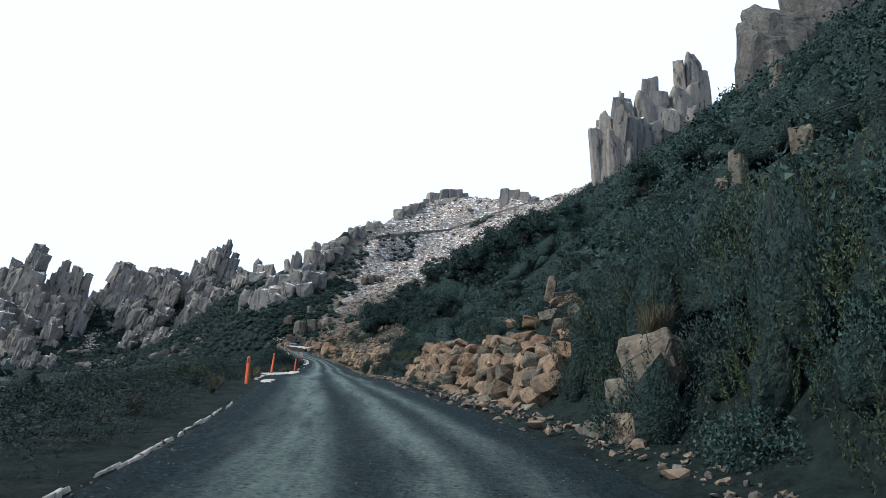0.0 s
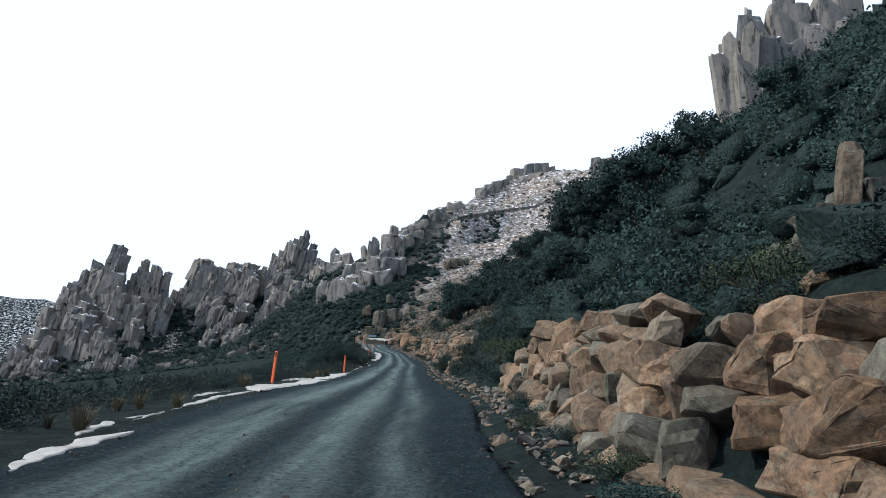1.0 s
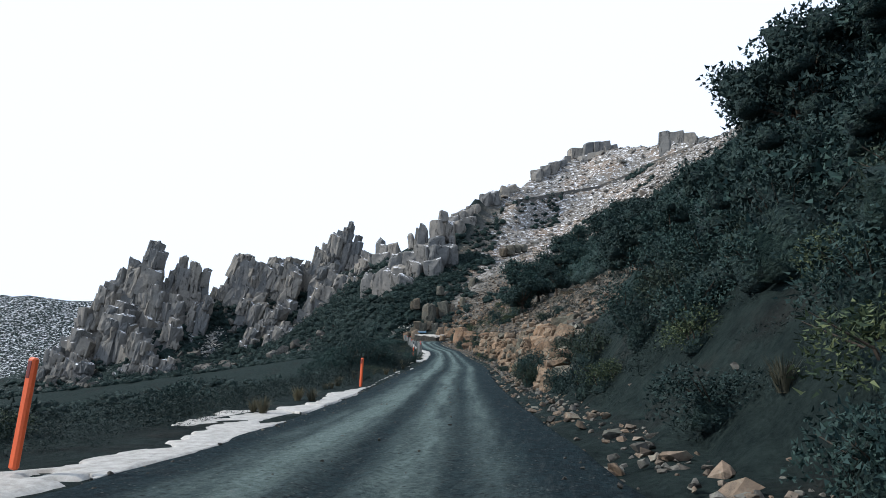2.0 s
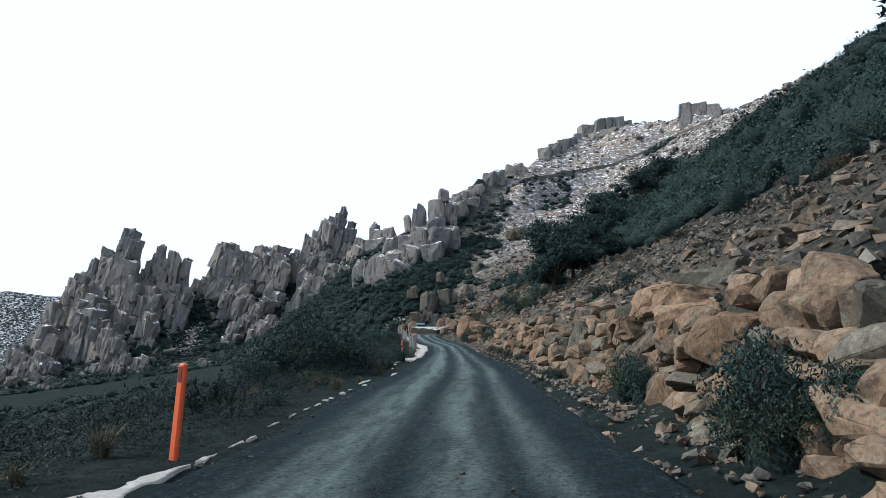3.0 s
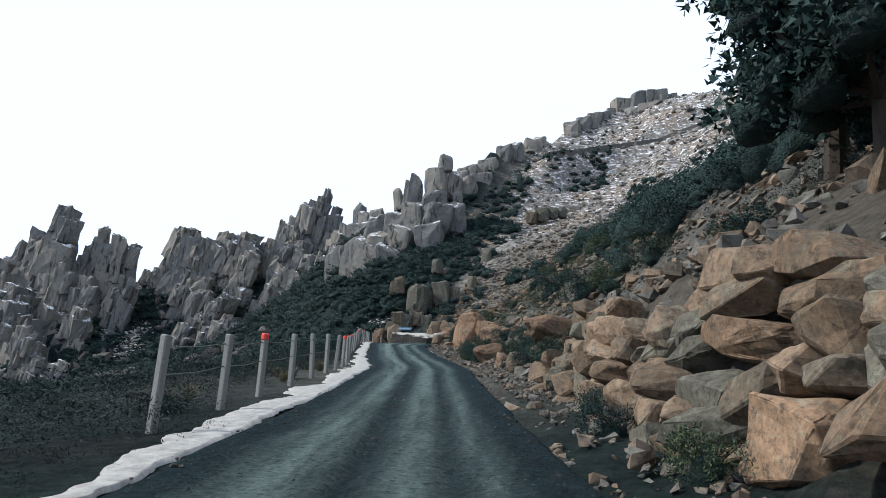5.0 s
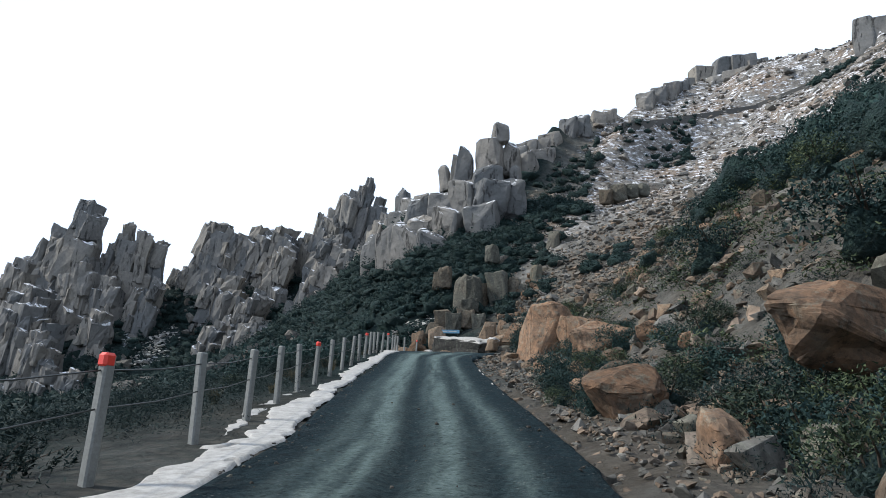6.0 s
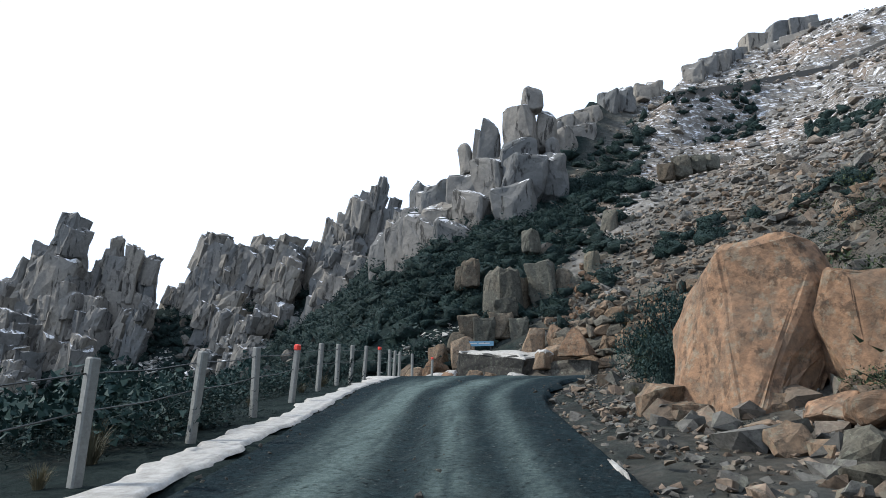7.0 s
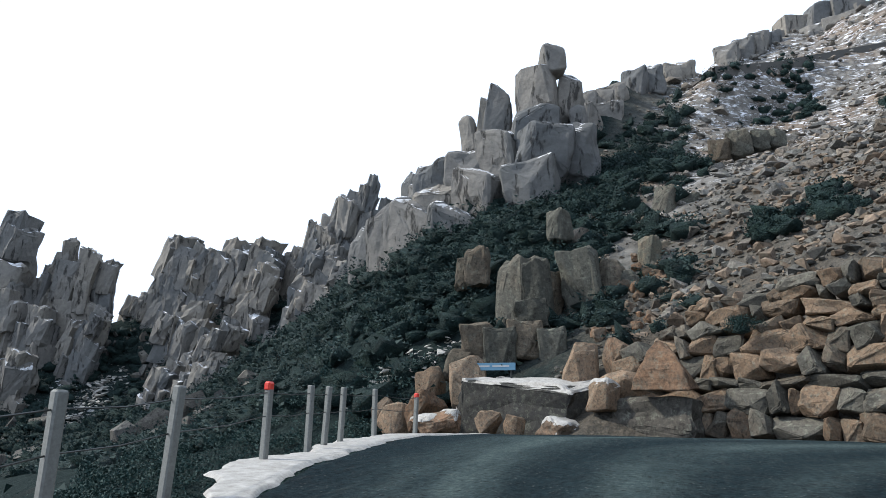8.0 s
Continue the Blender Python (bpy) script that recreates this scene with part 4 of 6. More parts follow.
ROUND_BLOCKS = [stone_mesh("block", 760 + k, M_CRAG, 30, 0.03, 0.92, 2, 0.065, 0.45) for k in range(6)]
CRAG_BLOCKS = [tower_block(700 + k, t, q) for k, (t, q) in enumerate(((0.45, 0.3), (0.3, -0.25), (0.28, -0.2), (0.2, 0.15), (0.4, -0.35), (0.15, 0.1)))]
FLAT_BLOCKS = [tower_block(720 + k, 0.12, q) for k, q in enumerate((0.1, -0.12, 0.05, -0.05))]
for k, (x, y, z0, z1, w, tilt) in enumerate([(-47.9, 201, 37.0, 41.1, 2.3, -0.12), (-44.7, 200, 37.2, 42.8, 2.9, 0.1), (-39.6, 199.3, 42.7, 46.0, 2.7, 0.0), (-40.9, 199, 38.9, 43.6, 3.9, -0.05),
                                             (-38.2, 200.6, 38.4, 43.8, 3.2, 0.05), (-40.8, 198, 35.4, 39.3, 4.6, 0.0), (-37.3, 199, 36.6, 39.7, 2.1, 0.0), (-45.9, 200.5, 36.5, 41.9, 2.2, 0.05), (-40.2, 196.6, 31.0, 36.6, 4.6, 0.1), (-43.6, 197.4, 31.5, 37.4, 4.2, -0.1), (-46.8, 197.6, 30.0, 36.0, 4.0, 0.1),
                                             (-37.6, 198.0, 32.0, 37.2, 3.8, 0.0), (-41.5, 200.5, 33.0, 39.0, 5.0, 0.0), (-50.2, 199.2, 29.5, 35.6, 3.6, -0.15), (-52.2, 200.4, 30.0, 35.0, 2.6, 0.25), (-45.0, 195.4, 28.0, 33.0, 4.6, 0.1), (-40.6, 194.6, 28.0, 33.2, 4.4, -0.1), (-49.0, 196.2, 27.0, 32.0, 4.4, 0.0)]):
    ob = new("block", CRAG_BLOCKS[k % 6] if k < 8 else ROUND_BLOCKS[k % 6])
    ob.matrix_basis = Matrix.Translation((x + 41, y - 199, (z0 + z1) / 2 - 30)) @ Euler((0.05, tilt, 0.3 * (k % 3 - 1) + 0.1)).to_matrix().to_4x4() @ size(w * 1.08, w * 1.0, (z1 - z0) * 1.08)
    ob.parent = tower

def block_heap(blocks, label, seed, meshes=ROUND_BLOCKS):
    """Joint-bounded blocks standing side by side: (x, y, foot, top, width)."""
    x0, y0, z0 = blocks[0][:3]
    root = thing("rock_outcrop", (x0, y0, z0), label, "outcrop", "outcrops")
    rng = np.random.default_rng(seed)
    for k, (x, y, low, top, w) in enumerate(blocks):
        ob = new("block", meshes[rng.integers(len(meshes))])
        ob.matrix_basis = Matrix.Translation((x - x0, y - y0, (low + top) / 2 - z0)) @ Euler((rng.normal(0, 0.05), rng.normal(0, 0.06), rng.uniform(-0.4, 0.4))).to_matrix().to_4x4() @ size(w * 1.25, w * 1.15, (top - low) * 1.08)
        ob.parent = root
    return root


OUT = "grey outcrop of upright jointed rock among bushes"
block_heap([(-37.7, 177.2, 16.6, 20.5, 1.5), (-36.5, 176.8, 16.6, 20.2, 1.3), (-37.0, 178.4, 16.6, 20.0, 2.2), (-34.4, 178.5, 17.4, 21.1, 1.75), (-33.1, 179.4, 18.0, 20.6, 1.2), (-32.2, 179.2, 18.0, 19.9, 1.0), (-34.9, 180.2, 18.0, 20.4, 1.6), (-30.0, 182.5, 18.8, 22.3, 1.3),
            (-29.1, 183.4, 19.4, 22.0, 1.4), (-30.6, 184.4, 20.2, 22.9, 1.6), (-33.4, 181.6, 19.0, 20.9, 1.5)], OUT, 12, ROCKS)
block_heap([(-30.3, 188.0, 24.6, 27.6, 1.25), (-28.9, 188.5, 24.8, 27.1, 1.3), (-27.6, 188.9, 25.0, 26.9, 1.2), (-26.2, 189.4, 25.4, 27.1, 1.4), (-31.4, 188.4, 24.4, 26.2, 1.0)], OUT, 13, ROCKS)
block_heap([(-36.6, 175.5, 16.3, 17.8, 1.5), (-36.7, 174.4, 14.8, 16.6, 1.4), (-38.8, 174.0, 14.2, 16.5, 1.4), (-37.7, 173.8, 14.2, 16.2, 1.3), (-35.3, 174.2, 14.6, 16.2, 1.1), (-39.6, 173.4, 13.6, 15.2, 1.2)], "low blocks of dark lichened rock above the bend", 14, ROCKS)
block_heap([(-36.6, 184.0, 23.0, 25.2, 1.2), (-40.7, 180.0, 19.6, 22.0, 1.2), (-41.6, 180.6, 19.6, 21.4, 1.1), (-37.4, 190.2, 25.4, 27.2, 1.2), (-44.0, 190.2, 22.6, 25.0, 1.1)], "single grey blocks standing among the bushes", 15, ROCKS)
block_heap([(5.0, 32.7, 2.3, 4.2, 1.5), (4.2, 32.2, 2.2, 3.3, 0.9), (5.4, 32.1, 4.0, 4.7, 1.5), (5.9, 31.8, 4.5, 5.2, 1.3), (5.15, 31.25, 4.5, 5.8, 0.40), (6.9, 31.6, 2.9, 5.3, 1.6), (7.4, 30.4, 3.0, 5.6, 1.5), (6.0, 33.0, 3.0, 4.9, 1.3)], "ledge of dark lichened rock jutting from the bushes", 17, ROCKS)
block_heap([(-50.37, 195.8, 20.5, 30.8, 4.71), (-46.57, 193.9, 20.5, 29.4, 4.18), (-54.25, 198.6, 22.5, 32, 3.53), (-51.4, 197.1, 22.5, 29.7, 3.14), (-59.65, 205.5, 23.5, 32, 2.94), (-57.27, 204.3, 23.5, 30.8, 2.61)], OUT, 16)
block_heap([(-8.6, 265, 73, 83.2, 6.0), (-4.6, 264.5, 73, 84.6, 6.0), (-0.8, 264, 73, 84.8, 5.6), (2.2, 263.2, 73, 83.2, 4.4), (4.8, 262, 73, 80.8, 4.2), (-10.8, 263.5, 72, 80.2, 4.4), (-6.6, 261.8, 71, 79.6, 5.6), (-2.0, 261.4, 71, 80.2, 5.6), (7.4, 261, 73, 79.2, 3.0)],
           "flat-topped blocky grey rock butte on the ridge", 1, FLAT_BLOCKS)
block_heap([(17.4, 241, 70, 78.8, 4.0), (20.4, 240.6, 70, 78.2, 4.4), (23.8, 240, 70, 77.4, 4.4), (26.8, 239.4, 70, 75.8, 3.6)], "small blocky grey rock outcrop on the ridge", 2, FLAT_BLOCKS)
CLIFF_BLOCKS = [tower_block(740 + k, t, q) for k, (t, q) in enumerate(((0.10, 0.035), (0.05, 0.015), (0.06, -0.02), (0.04, 0.01), (0.07, -0.03)))]
CLIFF = "tall pale tan cliff of upright columns above the bushes"
block_heap([(21.6, 103.6, 33, 44.4, 1.7), (22.9, 103.8, 33, 47.0, 1.9), (24.8, 103.9, 33, 47.7, 2.1), (26.8, 104.3, 34, 46.9, 2.0), (28.9, 104.7, 35, 46.4, 2.0), (23.8, 102.9, 33, 43.6, 1.6), (26.2, 103.2, 33, 42.4, 1.7), (30.9, 105.2, 38, 46.2, 2.0), (24.0, 105.6, 34, 46.5, 3.4), (27.6, 106.0, 36, 46.0, 3.6)], CLIFF, 8, CLIFF_BLOCKS)
block_heap([(27.0, 107.0, 44, 51.1, 2.5), (29.7, 107.2, 44, 52.0, 2.7), (32.5, 107.6, 44, 52.6, 2.8), (35.8, 108.0, 44, 53.4, 3.4), (38.6, 109, 46, 54.6, 3.2), (24.6, 105.2, 44, 50.1, 0.95), (25.8, 106.0, 44, 51.9, 0.85), (30.5, 109.0, 50, 55.6, 1.2), (31.8, 109.2, 50, 56.0, 1.6), (33.6, 106.6, 42, 49.6, 3.0), (37.0, 107.4, 44, 50.6, 3.0)],
           "broken snow-dusted ledges on top of the cliff", 9, CLIFF_BLOCKS)
block_heap([(36.9, 111.0, 52, 60.4, 1.7), (39.2, 111.5, 52, 61.8, 2.5), (41.5, 112.0, 52, 59.4, 1.6)], "square rock tower standing on the cliff", 10, CLIFF_BLOCKS)
block_heap([(26.2, 56.0, 24, 34.8, 4.0), (28.0, 56.6, 26, 37.0, 5.0), (32.0, 57.0, 28, 40.5, 6.0), (29.6, 55.0, 25, 33.0, 2.6), (35.5, 56.0, 30, 41.0, 5.0), (27.0, 54.6, 24, 31.0, 2.8)], "dark rounded rock buttress high above the road", 11, [stone_mesh("block", 780 + k, M_VALLEY, 34, 0.04, 0.78, 2, 0.06) for k in range(3)])
for k, (x, y, top, w) in enumerate([(17.2, 34.0, 18.0, 1.2), (16.0, 33.2, 16.2, 1.0), (9.5, 21.1, 8.2, 0.65), (9.9, 21.5, 7.7, 0.6), (9.0, 21.3, 7.2, 0.5), (10.8, 19.6, 8.3, 0.7)]):     # pale rocks showing through the macchia
    low = ground_height(x, y) - 0.3
    boulder(x, y, w, w * 0.9, top - low, k, k * 1.1, 0.08, 0.0, "pale lichened rock standing out of the macchia", ROCKS, low)
KNOB = "small grey rock knobs along the ridge"
block_heap([(-41.8, 217, 43, 49.2, 4.6), (-39.6, 220, 45, 51.2, 4.0), (-38.2, 222, 47, 52.0, 3.6), (-36.6, 224.6, 49, 54.2, 3.8), (-42.5, 214.5, 41, 46.6, 5.0), (-40.0, 216, 42, 47.4, 5.0), (-37.4, 220, 45, 49.6, 4.6)], KNOB, 3)
block_heap([(-34.0, 229.4, 54, 58.9, 2.8), (-32.2, 231.4, 55, 59.8, 3.2), (-29.4, 237.4, 59, 63.0, 2.4), (-27.6, 239, 60, 63.9, 2.2)], KNOB, 4)
block_heap([(-21, 250, 67, 72.0, 3.2), (-18.4, 252, 69, 73.8, 2.8), (-16.2, 254, 70, 75.6, 3.4), (-13.4, 257, 72, 77.2, 2.6)], KNOB, 5)
block_heap([(-24, 206, 36, 38.4, 1.9), (-22.3, 206.6, 36.6, 38.5, 1.5), (-25.6, 205.6, 35.6, 37.6, 1.5), (-20.8, 207.4, 37, 38.9, 1.3)], "low grey ledge of rock on the open slope", 6, ROCKS)

block_heap([(-62.9, 224, 37, 44.9, 2.2), (-60.7, 223, 37, 43.2, 3.2), (-58.4, 222, 36, 42.8, 3.2), (-61.6, 222, 34, 40.8, 4.4)], "pointed grey rock blocks on the saddle of the ridge", 7)

# ---- the dry stone wall of the hairpin ----
dry_wall = thing("dry_stone_wall", (0, 0, 0), "tall dry stone retaining wall of rough tan and grey blocks", "stone wall", "", "structure")
WALL_LINE = [(-33.4, 168.9), (-30.5, 167.3), (-27.0, 165.4), (-23.5, 163.7), (-18.0, 162.6), (-11.0, 162.2)]
_w = np.array(WALL_LINE)
_ws = np.r_[0, np.cumsum(np.hypot(*np.diff(_w, axis=0).T))]
rng = np.random.default_rng(31)
level, laid = 0.0, 0
while level < 5.4:
    high = rng.uniform(0.42, 0.85)
    s = rng.uniform(0, 0.5)
    while s < _ws[-1]:
        w = rng.choice([rng.uniform(0.35, 0.7), rng.uniform(0.6, 1.1), rng.uniform(0.9, 1.6)])
        top = np.interp(s, [0, 1.5, 4, 8, 14, 24], [1.6, 2.8, 4.2, 5.0, 5.4, 5.4]) + 0.35 * math.sin(s * 1.7)
        if level < top and laid < 300:
            x, y = np.interp(s + w / 2, _ws, _w[:, 0]), np.interp(s + w / 2, _ws, _w[:, 1])
            x1, y1 = np.interp(s + w / 2 + 0.3, _ws, _w[:, 0]), np.interp(s + w / 2 + 0.3, _ws, _w[:, 1])
            a = math.atan2(y1 - y, x1 - x) if s < _ws[-1] - 1 else 0.0
            back = level * 0.28 + rng.uniform(-0.07, 0.07)
            m = (Matrix.Translation((x - math.sin(a) * back, y + math.cos(a) * back + 0.5, 11.25 + level + high / 2 + rng.uniform(-0.1, 0.1))) @ Matrix.Rotation(a + rng.normal(0, 0.12), 4, "Z")
                 @ Euler((rng.normal(-0.15, 0.09), rng.normal(0, 0.15), 0)).to_matrix().to_4x4() @ size(w * 1.26, 1.3, high * rng.uniform(1.1, 1.6)))
            put_stone("stone", DRY_STONES[rng.integers(len(DRY_STONES))], m, dry_wall)
            laid += 1
        s += w
    level += high

# the flat boulder at the bend and its neighbours
BEND_ROCKS = []
CAPPED = boulder(-35.6, 170.0, 5.9, 3.4, 2.6, 2, -0.35, 0.17, 0.12, "flat-topped grey boulder capped with snow beside the bend", [stone_mesh("boulder", 222, M_GREY, 30, 0.03, 0.92, 2, 0.06, 0.55)], 11.3)
for k, (x, y, w, h) in enumerate([(-38.9, 168.3, 1.9, 1.0), (-36.6, 167.7, 0.9, 0.9), (-35.5, 167.4, 0.9, 0.8), (-33.9, 167.2, 1.8, 0.65), (-32.2, 167.2, 1.2, 0.95), (-31.8, 168.3, 2.0, 1.4),
                                  (-40.0, 170.2, 1.8, 1.9), (-38.6, 171.6, 1.7, 2.4), (-41.5, 170.5, 1.4, 1.3), (-42.3, 171.6, 1.6, 1.5), (-40.6, 172.4, 1.3, 2.0), (-33.4, 170.2, 1.5, 2.6), (-31.6, 169.6, 1.7, 2.9)]):
    BEND_ROCKS.append(boulder(x, y, w * 1.15, w, h * 1.25, k, k * 0.7, 0.1 * math.sin(k), 0.1, "angular grey and tan boulder beside the bend", STONES if k % 3 else ORANGE_STONES, max(11.2, min(ground_height(x, y), 12.2))))

boulder(-30.6, 167.3, 4.4, 1.8, 1.7, 0, -0.5, 0.02, 0.12, "long dark grey foundation boulder under the dry stone wall", [stone_mesh("boulder", 223, M_GREY, 30, 0.03, 0.92, 2, 0.07, 0.5)], 11.25)
bm = bmesh.new()
hull(bm, [(-0.5, -0.4, -0.5), (0.52, -0.36, -0.5), (0.46, 0.5, -0.45), (-0.45, 0.5, -0.5), (-0.12, -0.02, 0.5), (0.06, 0.06, 0.42), (0.42, -0.3, -0.1), (-0.4, -0.33, -0.12)])
roughen(bm, 3, 0.03, 0.25, 5, 0.02)
boulder(-30.15, 166.1, 1.95, 1.4, 1.7, 0, -0.35, 0.04, 0.0, "pointed orange block set in the dry stone wall", [mesh_of("boulder", bm, M_ORANGE)], 12.8)
for k in range(46):          # orange rubble spilt below the outcrop
    f = rng.uniform()
    x, y = -33.2 + 2.2 * f + rng.normal(0, 0.7), 172.5 + 8.0 * f + rng.normal(0, 0.8)
    w = rng.uniform(0.3, 0.85)
    boulder(x, y, w, w * 0.9, w * rng.uniform(0.6, 1.0), k, rng.uniform(0, 6), 0.2, 0.25, "broken orange rubble below the outcrop")
boulder(-31.1, 181.0, 1.25, 1.2, 2.6, 2, 0.3, 0.05, 0.1, "upright orange block of the outcrop", [BLOCKS[1]], 20.0)
boulder(-33.0, 169.8, 1.5, 1.2, 1.4, 2, 0.2, 0.05, 0.1, "orange block behind the flat boulder", None, 12.2)

# ---- rubble ----


def rubble(name, places, sizes, seed, material, label, flat=0.7):
    """Many small broken stones as one sheet."""
    rng = np.random.default_rng(seed)
    shapes = []
    for k in range(8):
        bm = bmesh.new()
        hull(bm, block_points(rng, 11, 1, 1, 1, 0.85))
        bm.verts.ensure_lookup_table()
        bm.verts.index_update()
        shapes.append((np.array([v.co[:] for v in bm.verts]), [[v.index for v in f.verts] for f in bm.faces]))
        bm.free()
    V, F, o = [], [], 0
    for i, (x, y, z) in enumerate(places):
        v, f = shapes[i % 8]
        r = np.array(Euler(rng.uniform(-0.5, 0.5, 3) + np.array([0, 0, rng.uniform(0, 6)])).to_matrix())
        s = sizes[i]
        V.append((v * np.array([s * rng.uniform(0.8, 1.3), s, s * flat])) @ r.T + np.array([x, y, z + s * 0.12]))
        F += [[k + o for k in q] for q in f]
        o += len(v)
    ob = new(name, arrays_mesh(name, np.concatenate(V), F, material))
    return tagged(ob, label, "rubble", kind="stuff")


rng = np.random.default_rng(41)
P, S = [], []
for _ in range(4200):        # the ditch and foot of the bank
    y = rng.uniform(2, 147)
    d = abs(rng.normal(0.6, 0.45)) + 0.05
    q, _a = bank_place(y, d)
    P.append((q.x, q.y))
    S.append(min(rng.lognormal(-2.5, 0.55), 0.3))
for _ in range(4600):        # the earth bank
    y = rng.uniform(100, 147)
    q, _a = bank_place(y, 1.2 + 9 * rng.uniform() ** 1.2)
    P.append((q.x, q.y))
    S.append(min(rng.lognormal(-1.8, 0.65), 0.7))
for _ in range(3600):        # fine stones at the foot of the earth bank
    q, _a = bank_place(rng.uniform(103, 147), 0.1 + 4.5 * rng.uniform() ** 1.3)
    P.append((q.x, q.y))
    S.append(rng.uniform(0.035, 0.11))
for _ in range(2400):        # the earth above the stones
    y = rng.uniform(60, 104)
    q, _a = bank_place(y, rng.uniform(2.6, 9))
    P.append((q.x, q.y))
    S.append(min(rng.lognormal(-1.7, 0.55), 0.6))
for _ in range(10000):       # the earth slope over the hairpin's wall
    x, y = rng.uniform(-38, 0), rng.uniform(165, 192)
    if float(earth_slope(np.array(x), np.array(y))) > rng.uniform(0.1, 0.8) and float(pocket(x, y)) > 4.5:
        P.append((x, y))
        S.append(min(rng.lognormal(-1.45, 0.65), 1.1))
P = np.array(P)
rubble("bank_rubble", np.c_[P, land(P[:, 0], P[:, 1])], S, 1, M_OUTCROP, "broken tan stones strewn along the foot of the bank")
x, y = rng.uniform(-46, 30, 14000), rng.uniform(166, 262, 14000)
ok = (front(x, y) + rng.uniform(-0.3, 0.3, 14000) > 0.45) & (pocket(x, y) > 4) & (CREST.at(x, y)[0] < 0)
x, y = x[ok][:6500], y[ok][:6500]
rubble("slope_scree", np.c_[x, y, land(x, y)], np.minimum(rng.lognormal(-1.0, 0.6, len(x)), 2.4), 2, M_SCREE, "loose scree blocks on the open slope", 0.55)
u = rng.uniform(0, 1, 1500)
y = rng.uniform(3, 160, 1500)
u = np.where(rng.uniform(size=1500) < 0.5, np.abs(rng.normal(0, 0.06, 1500)), np.where(rng.uniform(size=1500) < 0.5, 1 - np.abs(rng.normal(0, 0.08, 1500)), rng.normal(0.47, 0.1, 1500)))
x = smooth(y, EY, EL) * (1 - u) + smooth(y, EY, ER) * u
ok = y < 146
rubble("road_gravel", np.c_[x, y, road_z(y)][ok], rng.lognormal(-3.5, 0.4, 1500)[ok], 3, M_GREY, "loose gravel stones on the road")

rng = np.random.default_rng(43)
GULLIES = [((-112.6, 220.5), (-116.2, 233.0), 1.3, 240), ((-92.0, 229.0), (-79.0, 239.0), 1.0, 260), ((-45.6, 174.4), (-40.4, 177.0), 0.7, 150), ((-128.0, 224.0), (-130.0, 230.0), 0.6, 40)]
x, y = [], []
for (ax, ay), (bx, by), wide, many in GULLIES:
    t = rng.uniform(0, 1, many)
    x.append(ax + (bx - ax) * t + rng.normal(0, wide, many))
    y.append(ay + (by - ay) * t + rng.normal(0, wide, many))
x, y = np.concatenate(x), np.concatenate(y)
rubble("gully_snow", np.c_[x, y, land(x, y) + 0.3], np.where(x > -60, 0.45, 1.0) * rng.lognormal(-0.75, 0.5, len(x)), 4, M_SNOW, "patches of snow among the rocks of a gully", 0.3)

rng = np.random.default_rng(47)
x, y = rng.uniform(-160, -62, 1500), rng.uniform(165, 240, 1500)
ok = (CREST.at(x, y)[0] < 0) & (FOOT.at(x, y)[0] > 6) & (x < -66) & (grain_noise(x, y, 9, 33) > 0.3)
x, y = x[ok], y[ok]
rubble("valley_rocks", np.c_[x, y, land(x, y) + 0.5], np.minimum(rng.lognormal(0.4, 0.5, len(x)), 4.0), 6, M_VALLEY, "grey boulders and ledges among the scrub below the crags", 1.0)

# ---- bushes ----


def leaf_cloud(rng, n, leaf, rx, ry, rz, lumps=7, slim=0.3):
    """Leaves as small blades on a cluster of lumps; returns vertices and faces."""
    c = rng.normal(size=(lumps, 3))
    c /= np.linalg.norm(c, axis=1, keepdims=True)
    c = c * np.array([rx, ry, rz]) * 0.62 * rng.uniform(0.35, 1, (lumps, 1))
    c[:, 2] = np.abs(c[:, 2]) * 0.8 + rz * 0.30
    k = rng.integers(lumps, size=n)
    d = rng.normal(size=(n, 3))
    d /= np.linalg.norm(d, axis=1, keepdims=True)
    d[:, 2] = np.where(d[:, 2] < -0.5, -d[:, 2], d[:, 2])
    rad = rng.uniform(0.26, 0.5, (lumps, 1))[k] * np.array([rx, ry, rz])
    p = c[k] + d * rad * rng.uniform(0.65, 1.12, (n, 1))
    along = d * 0.45 + rng.normal(0, 0.75, (n, 3)) + np.array([0, 0, 0.3])
    along /= np.linalg.norm(along, axis=1, keepdims=True)
    side = np.cross(along, rng.normal(size=(n, 3)))
    side /= np.linalg.norm(side, axis=1, keepdims=True) + 1e-6
    ln = leaf * rng.uniform(0.6, 1.5, (n, 1))
    v = np.stack([p - side * ln * slim, p + along * ln * 1.15, p + side * ln * slim], 1)
    return v.reshape(-1, 3), np.arange(3 * n).reshape(-1, 3)


